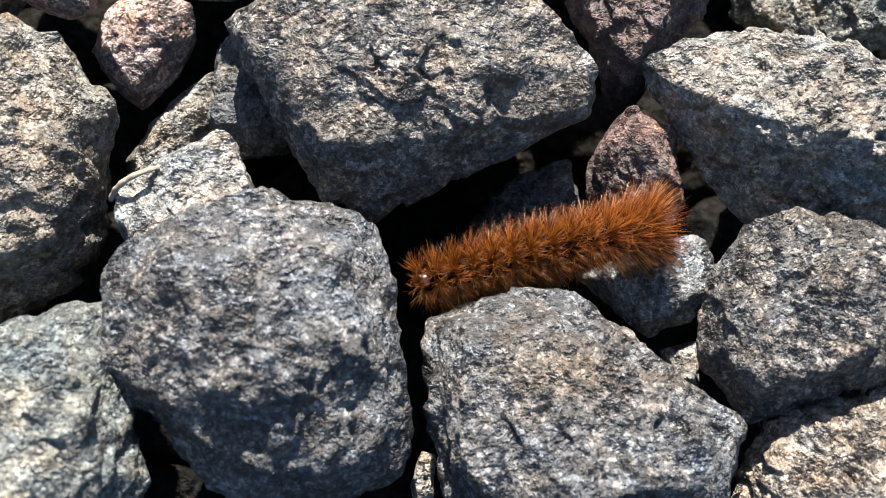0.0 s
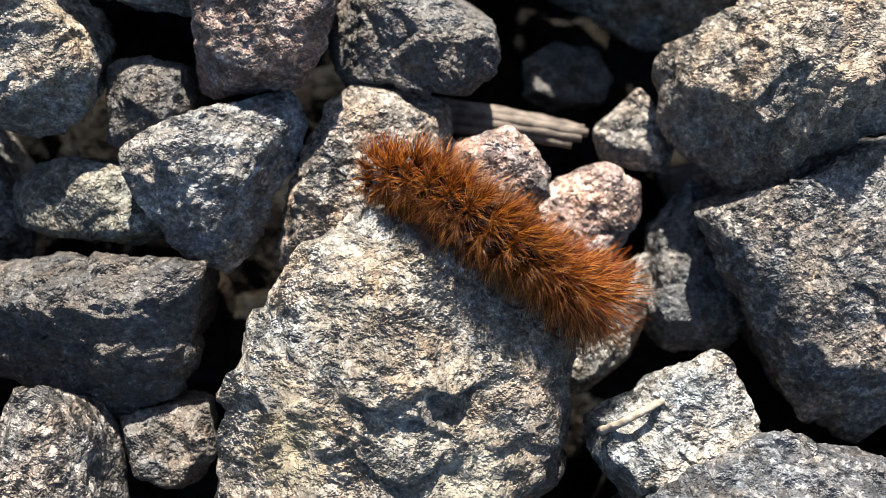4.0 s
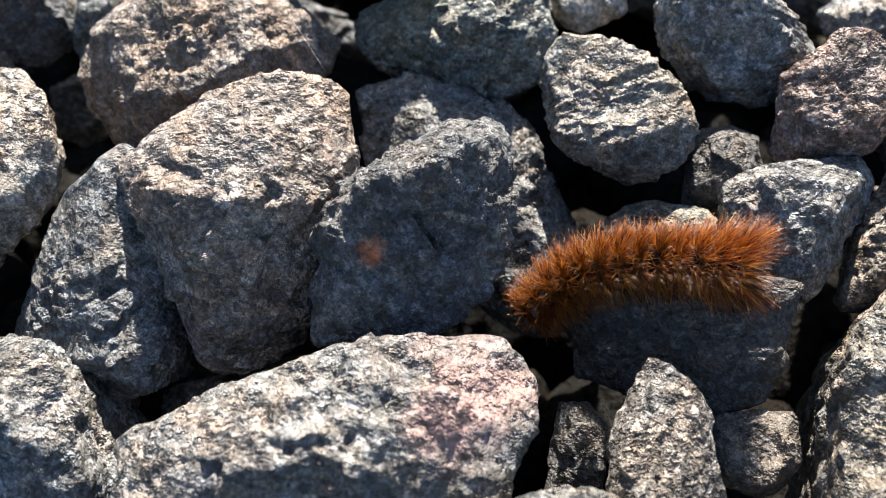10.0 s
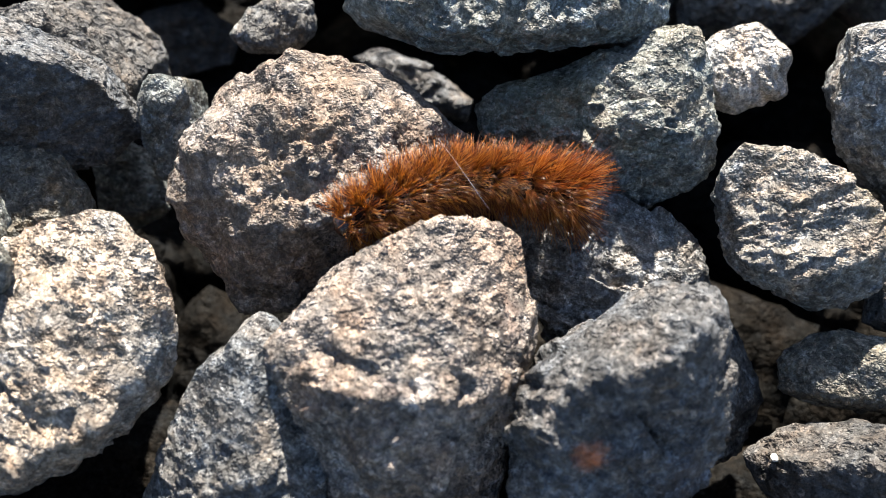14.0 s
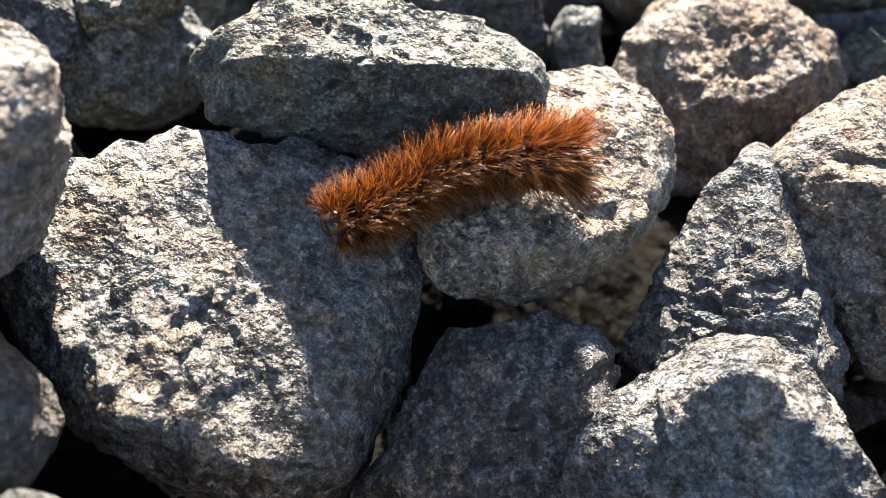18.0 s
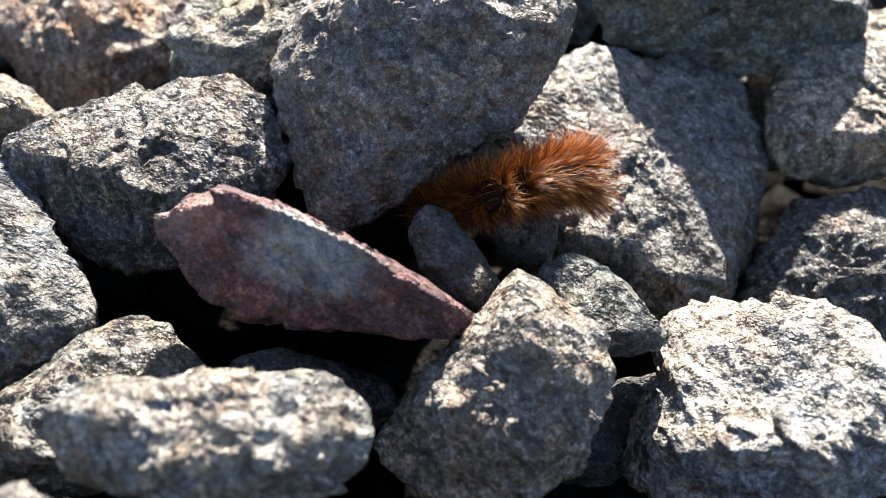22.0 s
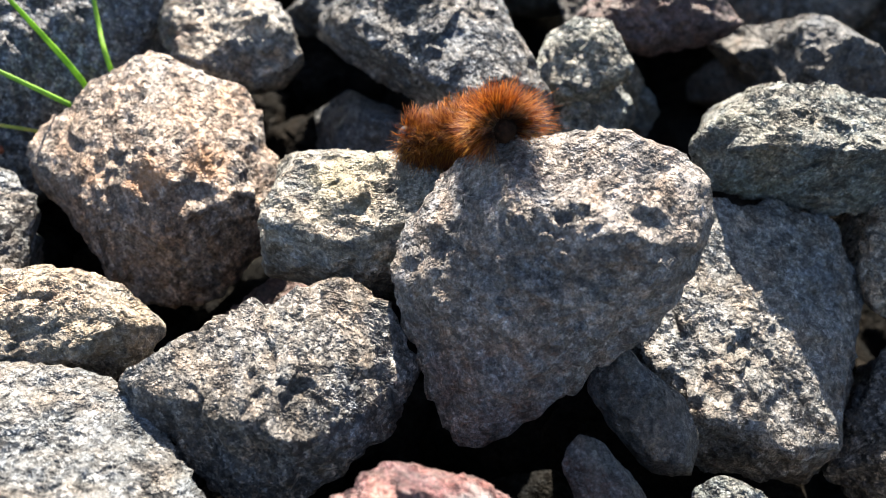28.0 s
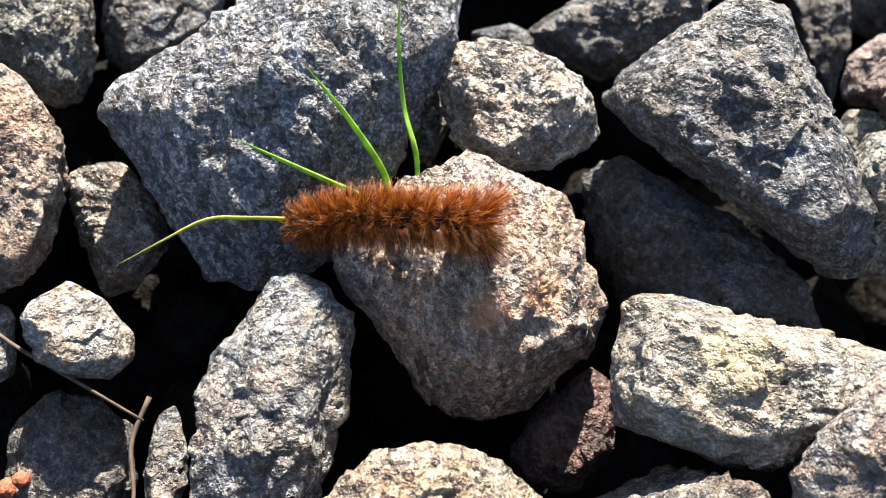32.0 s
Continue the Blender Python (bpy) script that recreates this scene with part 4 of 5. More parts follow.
def packed(spots, radius, z, spread, mats, clear, most):
    """Stones dropped where there is room for them between the others."""
    for x, y in spots:
        x, y = x + RND.uniform(-spread, spread), y + RND.uniform(-spread, spread)
        r, h = radius * RND.uniform(0.8, 1.25), z + RND.uniform(-2.5, 2.5)
        if most and ((clear - (x, y, h)) ** 2).sum(1).min() > (r * 0.95) ** 2:
            most -= 1
            clear = np.concatenate([clear, BALLS[4][0][::40] * r + (x, y, h)])
            stone(RND.choice(mats), *loose(x, y, h, r), level=5)
    return clear


def gravel(name, label, spots, radius, z, mats, level):
    """Uncounted stones as one mesh."""
    co, faces, slot, base = [], [], [], 0
    for x, y in spots:
        x, y = x + RND.uniform(-9, 9), y + RND.uniform(-9, 9)
        at, aim, back, rim = loose(x, y, z + RND.uniform(-3, 3), radius * RND.uniform(0.8, 1.25))
        p, tri = broken(at, aim, back, rim, (), level, len(co) + 900)
        co.append(p + np.array(at) * 0.001)
        faces.append(np.array(tri) + base)
        slot += [RND.randrange(len(mats))] * len(tri)
        base += len(p)
    me = bpy.data.meshes.new(name)
    me.from_pydata(np.concatenate(co).tolist(), [], np.concatenate(faces).tolist())
    for m in mats:
        me.materials.append(m)
    me.polygons.foreach_set("material_index", slot)
    me.polygons.foreach_set("use_smooth", [True] * len(slot))
    tagged(new(name, me), label, "gravel", kind="stuff")


near = []
for ob in [o for o in scene.objects if o.type == "MESH"]:
    co = np.empty(len(ob.data.vertices) * 3)
    ob.data.vertices.foreach_get("co", co)
    near.append((co.reshape(-1, 3)[::9] + ob.location[:]) * 1000)
near = np.concatenate(near)
near = packed([(x, y) for y in range(230, -100, -38) for x in range(-580, 150, 38) if y > 140 or y < -40 or x < -505 or x > 90], 19, 20, 9, MIXED, near, 90)
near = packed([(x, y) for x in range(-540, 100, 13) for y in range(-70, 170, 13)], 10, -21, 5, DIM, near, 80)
gravel("lower_stones", "crushed stones deep in the gaps, coloured near black for shade", [(x, y) for x in range(-590, 170, 29) for y in range(-100, 240, 29)], 18, -35, DIM, 4)
gravel("outer_stones", "crushed grey stones of the wider gravel bed", [(x, y) for x in range(-1000, 520, 42) for y in range(-420, 640, 42) if not (-590 < x < 150 and -85 < y < 205)], 25, 10, MIXED, 3)
gm = bpy.data.meshes.new("ground")
gm.from_pydata([(-60, -60, -0.055), (60, -60, -0.055), (60, 60, -0.055), (-60, 60, -0.055)], [], [(0, 1, 2, 3)])
gm.materials.append(SOIL)
tagged(new("ground", gm), "dark earth under the stones", "ground", kind="structure")


# ---- small things among the stones ----
def plain(name, colour, other, scale, rough=0.6, through=0.0, bump=0.0):
    """A simple two-tone natural surface; through: how much light it lets pass."""
    m, n, l = nodes_of(name)
    bsdf = n["Principled BSDF"]
    co, tx, rp = n.new("ShaderNodeTexCoord"), n.new("ShaderNodeTexNoise"), n.new("ShaderNodeValToRGB")
    tx.inputs["Scale"].default_value, tx.inputs["Detail"].default_value = scale, 4
    l.new(co.outputs["Object"], tx.inputs["Vector"])
    l.new(tx.outputs["Fac"], rp.inputs["Fac"])
    for e, p, c in zip(rp.color_ramp.elements, (0.35, 0.65), (colour, other)):
        e.position, e.color = p, (*c, 1)
    l.new(rp.outputs["Color"], bsdf.inputs["Base Color"])
    bsdf.inputs["Roughness"].default_value = rough
    if bump:
        b = n.new("ShaderNodeBump")
        b.inputs["Distance"].default_value = bump
        l.new(tx.outputs["Fac"], b.inputs["Height"])
        l.new(b.outputs[0], bsdf.inputs["Normal"])
    if through:
        tr, mx = n.new("ShaderNodeBsdfTranslucent"), n.new("ShaderNodeMixShader")
        l.new(rp.outputs["Color"], tr.inputs["Color"])
        mx.inputs["Fac"].default_value = through
        l.new(bsdf.outputs[0], mx.inputs[1])
        l.new(tr.outputs[0], mx.inputs[2])
        l.new(mx.outputs[0], n["Material Output"].inputs["Surface"])
    return m


def part(name, bm, mat, parent=None, label=""):
    me = bpy.data.meshes.new(name)
    bm.to_mesh(me)
    bm.free()
    me.materials.append(mat)
    me.polygons.foreach_set("use_smooth", [True] * len(me.polygons))
    ob = new(name, me)
    ob.parent = parent
    return tagged(ob, label)


def curve_through(pts, steps):
    """Points along a smooth line through pts."""
    p = [Vector(q) for q in pts]
    p = [p[0] * 2 - p[1]] + p + [p[-1] * 2 - p[-2]]
    out = []
    for k in range(steps + 1):
        u = k / steps * (len(p) - 3)
        i = min(int(u), len(p) - 4)
        f = u - i
        a, b, c, d = p[i : i + 4]
        out.append(0.5 * (2 * b + (c - a) * f + (2 * a - 5 * b + 4 * c - d) * f * f + (3 * b - a - 3 * c + d) * f * f * f))
    return out


def strand(bm, line, radii, sides=5, flat=1.0, side=(0, 0, 1)):
    """A tapered rod along a line; flat: its thickness against its width."""
    rings = []
    for k, q in enumerate(line):
        ahead = (line[min(k + 1, len(line) - 1)] - line[max(k - 1, 0)]).normalized()
        across = ahead.cross(Vector(side)).normalized()
        over = across.cross(ahead)
        r = radii[k]
        rings.append([bm.verts.new(q + across * (r * math.cos(2 * math.pi * s / sides)) + over * (r * flat * math.sin(2 * math.pi * s / sides))) for s in range(sides)])
    for a, b in zip(rings, rings[1:]):
        for s in range(sides):
            bm.faces.new((a[s], a[(s + 1) % sides], b[(s + 1) % sides], b[s]))
    bm.faces.new(rings[0][::-1])
    bm.faces.new(rings[-1])


def mm(pts):
    return [Vector(p) * 0.001 for p in pts]


GRASS = plain("grass_green", (0.15, 0.33, 0.025), (0.28, 0.5, 0.05), 300, 0.45, 0.45)
STRAW = plain("grass_yellow", (0.3, 0.36, 0.05), (0.42, 0.4, 0.08), 260, 0.5, 0.4)
tuft = tagged(new("grass_tuft"), "few thin green grass blades growing from between stones", "grass")
tuft.location = (-0.424, 0.084, 0.0)
for path, width, mat, note in (
    ([(-422, 84, 2), (-424.4, 82.6, 24.7), (-432, 80, 44), (-440.5, 76.6, 61.3)], 0.72, GRASS, ""),
    ([(-410.0, 90.0, 2.0), (-417.1, 80.8, 16.5), (-425.7, 76.8, 26.1), (-435.9, 74.8, 33.4), (-445.5, 73.9, 39.0), (-451.8, 72.8, 43.6)], 0.6, GRASS, ""),
    ([(-417.0, 88.0, 2.0), (-419.4, 83.7, 31.8), (-423.9, 91.4, 38.6), (-426.9, 98.5, 47.5), (-428.3, 102.8, 57.2)], 0.55, GRASS, ""),
    ([(-425, 82, 8), (-432.8, 75.7, 18.6), (-442.1, 70.6, 24.1), (-449.2, 66.6, 28.2), (-455.3, 62.9, 31.3), (-461.7, 57.9, 30.0), (-469.5, 52.9, 26.3)], 0.42, STRAW, "bent yellowing blade"),
):
    line = [q - tuft.location for q in curve_through(mm(path), 24)]
    bm = bmesh.new()
    strand(bm, line, [width * 0.001 * min(1, 1.04 - (k / 24) ** 3) for k in range(25)], 6, 0.22, (0.2, -0.6, 0.75))
    part("blade", bm, mat, tuft, note)

WOOD = plain("weathered_wood", (0.045, 0.035, 0.027), (0.12, 0.098, 0.08), 420, 0.8, bump=0.0006)
bm = bmesh.new()
for k, (dy, dz, r, cut) in enumerate(((-2.3, -0.5, 0.9, 2.5), (-1.1, 0.2, 1.0, 1.0), (0.1, 0.5, 1.05, 0.0), (1.2, 0.3, 0.95, 0.6), (2.2, -0.3, 0.85, 2.0))):
    line = curve_through(mm([(-80, 112.5 + dy, 14 + dz), (-62, 110.5 + dy * 0.95, 16 + dz), (-50, 109 + dy * 0.85, 16.5 + dz), (-42 - cut, 108 + dy * 0.75, 16.8 + dz)]), 16)
    strand(bm, line, [r * 0.001 * (1 + 0.12 * math.sin(j * 1.7 + k * 2)) * (1 - 0.25 * (j / 16) ** 2) for j in range(17)], 7, 0.8, (0.1, -0.3, 0.95))
tagged(part("wood_splinter", bm, WOOD), "weathered grey-brown wood splinter wedged between stones", "splinter")

TWIG = plain("dry_twig", (0.03, 0.02, 0.013), (0.075, 0.05, 0.034), 500, 0.8)
for path, r in (([(-496, 47, 9), (-490, 43, 8), (-475, 37.5, 7), (-462, 33.5, 3)], 0.5), ([(-462, 38, 4), (-463, 29, 2), (-460, 20, 1), (-459, 12, 1)], 0.55)):
    bm = bmesh.new()
    strand(bm, curve_through(mm(path), 14), [r * 0.001 * (1 - 0.03 * k) for k in range(15)], 6)
    tagged(part("twig", bm, TWIG), "thin dry brown twig lying among stones", "twig", "twigs")

STALK = plain("dry_stalk", (0.14, 0.115, 0.085), (0.28, 0.24, 0.19), 700, 0.75, bump=0.0004)
bm = bmesh.new()
strand(bm, curve_through(mm([(-43.5, 58.4, 24.0), (-41.7, 58.9, 27.2), (-39.1, 60.3, 28.6), (-35.6, 62.2, 27.9), (-30.8, 63.7, 25.2)]), 18), [0.00058 * (1 - 0.012 * k) * (1 + 0.1 * math.sin(k * 2.3)) for k in range(19)], 8, 0.75)
tagged(part("dry_stalk", bm, STALK), "bent pale dry stalk lying over a small stone", "stalk")

SEED = plain("seed_husk", (0.3, 0.2, 0.09), (0.55, 0.42, 0.25), 900, 0.5, bump=0.0003)
for x, y, z, r in ((21.5, 27.7, 23.4, 1.5),):
    bm = bmesh.new()
    bmesh.ops.create_icosphere(bm, subdivisions=3, radius=r * 0.001)
    for v in bm.verts:
        v.co = Vector((v.co.x * 0.75, v.co.y * (1.25 - 150 * v.co.x), v.co.z * 0.5)) * (1 + 0.12 * noise.noise(v.co * 1500))
    ob = part("seed_husk", bm, SEED)
    ob.location = (x * 0.001, y * 0.001, z * 0.001)
    tagged(ob, "small buff seed husk lying on a speckled stone", "seed")

BARK = plain("dry_red_bark", (0.12, 0.03, 0.015), (0.3, 0.09, 0.04), 1500, 0.8, bump=0.0005)
CRUMB = plain("pale_crumb", (0.4, 0.37, 0.32), (0.62, 0.6, 0.55), 1500, 0.8, bump=0.0005)
for x, y, z, r, mat, name, label in (
    (-485.9, 20.3, -9.6, 2.0, BARK, "bark_crumb", "dry red-brown bark crumb on a stone"),
    (-482.5, 21.3, -5.6, 1.6, BARK, "bark_crumb", "dry red-brown bark crumb on a stone"),
    (-488.0, 17.5, -10.5, 1.7, BARK, "bark_crumb", "dry red-brown bark crumb on a stone"),
    (-442.3, 70.3, 17.2, 1.1, BARK, "bark_crumb", "dry red-brown bark crumb on a stone"),
    (-134.1, 74.2, 18.6, 0.7, CRUMB, "stone_crumb", "tiny pale stone crumb beside the caterpillar"),
):
    bm = bmesh.new()
    bmesh.ops.create_icosphere(bm, subdivisions=3, radius=r * 0.001)
    for v in bm.verts:
        v.co = v.co * (1 + 0.35 * noise.noise(v.co * 900 + Vector((x, y, z)))) * (1 + 0.15 * noise.noise(v.co * 2400))
        v.co.z *= 0.7
    ob = part(name, bm, mat)
    ob.location = (x * 0.001, y * 0.001, z * 0.001)
    tagged(ob, label, "crumb", "crumbs")

SILK = plain("silk", (0.7, 0.72, 0.75), (0.8, 0.8, 0.8), 100, 0.2, 0.5)
bm = bmesh.new()
strand(bm, curve_through(mm([(-189.5, 107, 44), (-186, 103.5, 42.5), (-180.7, 97.9, 40)]), 6), [0.000018] * 7, 4)
tagged(part("silk_thread", bm, SILK), "fine pale spider silk thread between two stones", "silk")

# ---- the caterpillar ----
def hair(name, shades, through):
    """Fine glossy hairs, each of its own shade, that let the sun shine through."""
    m, n, l = nodes_of(name)
    bsdf, geo, rp = n["Principled BSDF"], n.new("ShaderNodeNewGeometry"), n.new("ShaderNodeValToRGB")
    el = rp.color_ramp.elements
    while len(el) < len(shades):
        el.new(0.5)
    for e, (p, c) in zip(el, shades):
        e.position, e.color = p, (*c, 1)
    l.new(geo.outputs["Random Per Island"], rp.inputs["Fac"])
    body = n.new("ShaderNodeMix")
    body.data_type, body.blend_type = "RGBA", "MULTIPLY"
    body.inputs["Factor"].default_value, body.inputs["B"].default_value = 1.0, (0.6, 0.5, 0.5, 1)
    l.new(rp.outputs["Color"], body.inputs["A"])
    l.new(body.outputs["Result"], bsdf.inputs["Base Color"])
    bsdf.inputs["Roughness"].default_value, bsdf.inputs["Specular IOR Level"].default_value = 0.32, 0.6
    tr, mx = n.new("ShaderNodeBsdfTranslucent"), n.new("ShaderNodeMixShader")
    l.new(rp.outputs["Color"], tr.inputs["Color"])
    mx.inputs["Fac"].default_value = through
    l.new(bsdf.outputs[0], mx.inputs[1])
    l.new(tr.outputs[0], mx.inputs[2])
    l.new(mx.outputs[0], n["Material Output"].inputs["Surface"])
    return m


HAIR = hair("rust_hair", [(0.0, (0.035, 0.009, 0.004)), (0.3, (0.18, 0.054, 0.008)), (0.66, (0.46, 0.185, 0.022)), (1.0, (0.78, 0.45, 0.09))], 0.6)
GOLD = hair("golden_hair", [(0.0, (0.045, 0.014, 0.005)), (0.28, (0.24, 0.072, 0.011)), (0.62, (0.55, 0.205, 0.03)), (1.0, (0.85, 0.52, 0.14))], 0.6)
GUARD = hair("guard_hair", [(0.0, (0.03, 0.012, 0.007)), (0.6, (0.12, 0.06, 0.03)), (1.0, (0.5, 0.33, 0.17))], 0.35)
SKIN = plain("dark_skin", (0.01, 0.006, 0.004), (0.026, 0.013, 0.008), 1200, 0.9, bump=0.0003)
SKIN.node_tree.nodes["Principled BSDF"].inputs["Specular IOR Level"].default_value = 0.06
FACE = plain("brown_head", (0.02, 0.009, 0.006), (0.06, 0.024, 0.013), 900, 0.25)
SEGMENTS = 13


def bristles(k, rnd):
    """Stars of fine hairs that stand on a segment's warts; towards the tail they are longer and lean back."""
    bm = bmesh.new()
    back, front = max(0.0, (k - 9) / 3), max(0.0, (3 - k) / 3)
    for wart in range(9):
        a = radians(-116 + 29 * wart + rnd.uniform(-4, 4))
        root = Vector((0, math.sin(a), math.cos(a)))
        lean = rnd.gauss(-0.1, 0.1) - 0.6 * back + 0.2 * front
        for _ in range(98 if k else 40):
            way = (root + Vector((rnd.gauss(lean, 0.42), rnd.gauss(0, 0.37), rnd.gauss(0.02, 0.36)))).normalized()
            if way.dot(root) < 0.25:
                way = (way + root * 0.5).normalized()
            start = Vector((rnd.gauss(0.25 if wart % 2 else -0.25, 0.25), root.y * 2.35 + rnd.gauss(0, 0.16), root.z * 2.2 + rnd.gauss(0, 0.16)))
            long = (1.6 + 3.6 * rnd.random() ** 0.85) * (1 + 0.42 * back - 0.12 * front)
            if way.z < -0.25:
                long *= 0.6
            bend = Vector((rnd.gauss(-0.1, 0.08) * long, rnd.gauss(0, 0.08) * long, rnd.gauss(-0.05, 0.06) * long))
            strand(bm, [q * 0.001 for q in (start, start + way * long * 0.55, start + way * long + bend)], [0.00005, 0.00004, 0.000014], 3)
    return bm


def tail_hairs(rnd):
    """Long dark guard hairs that trail behind the last segment."""
    bm = bmesh.new()
    for _ in range(150):
        a = rnd.uniform(-2.2, 2.2)
        way = Vector((-rnd.uniform(0.35, 1.4), math.sin(a) * rnd.uniform(0.4, 1), math.cos(a) * rnd.uniform(0.4, 1))).normalized()
        start, long = Vector((-0.3, math.sin(a) * 1.5, math.cos(a) * 1.5)), rnd.uniform(3.2, 7.2)
        line = [start, start + way * long * 0.5, start + way * long + Vector((-0.1, rnd.gauss(0, 0.1), rnd.gauss(-0.06, 0.08))) * long]
        strand(bm, [q * 0.001 for q in line], [0.00005, 0.00004, 0.000014], 3)
    return bm


def segment(k, rnd):
    bm = bmesh.new()
    bmesh.ops.create_icosphere(bm, subdivisions=4, radius=1)
    size = (2.0, 2.0, 1.9) if k == 0 else (2.35, 2.4 - 0.3 * (k in (1, 12)), 2.2 - 0.25 * (k in (1, 12)))
    for v in bm.verts:
        c = v.co.copy()
        fold = 1 + 0.05 * math.cos(c.x * 9)
        a = math.degrees(math.atan2(c.y, c.z))
        wart = max(0.0, math.cos(radians((a + 116) / 29 * 360))) ** 3 * max(0.0, 1 - (c.x * 2.2) ** 2) * 0.16 if k else 0.0
        v.co = Vector((c.x * size[0], c.y * size[1] * (fold + wart), c.z * size[2] * (fold + wart))) * 0.001
    body = part("head" if k == 0 else "body_segment", bm, FACE if k == 0 else SKIN, caterpillar, "shiny dark brown head" if k == 0 else "")
    part("bristles", bristles(k, rnd), GOLD if k > 8 else HAIR, body, "long golden brown hairs" if k > 8 else "rust-brown hairs in stars")
    if k == SEGMENTS - 1:
        part("tail_hairs", tail_hairs(rnd), GUARD, body, "long dark brown trailing hairs")
    return body


PIECES = [segment(k, random.Random(40 + k)) for k in range(SEGMENTS)]

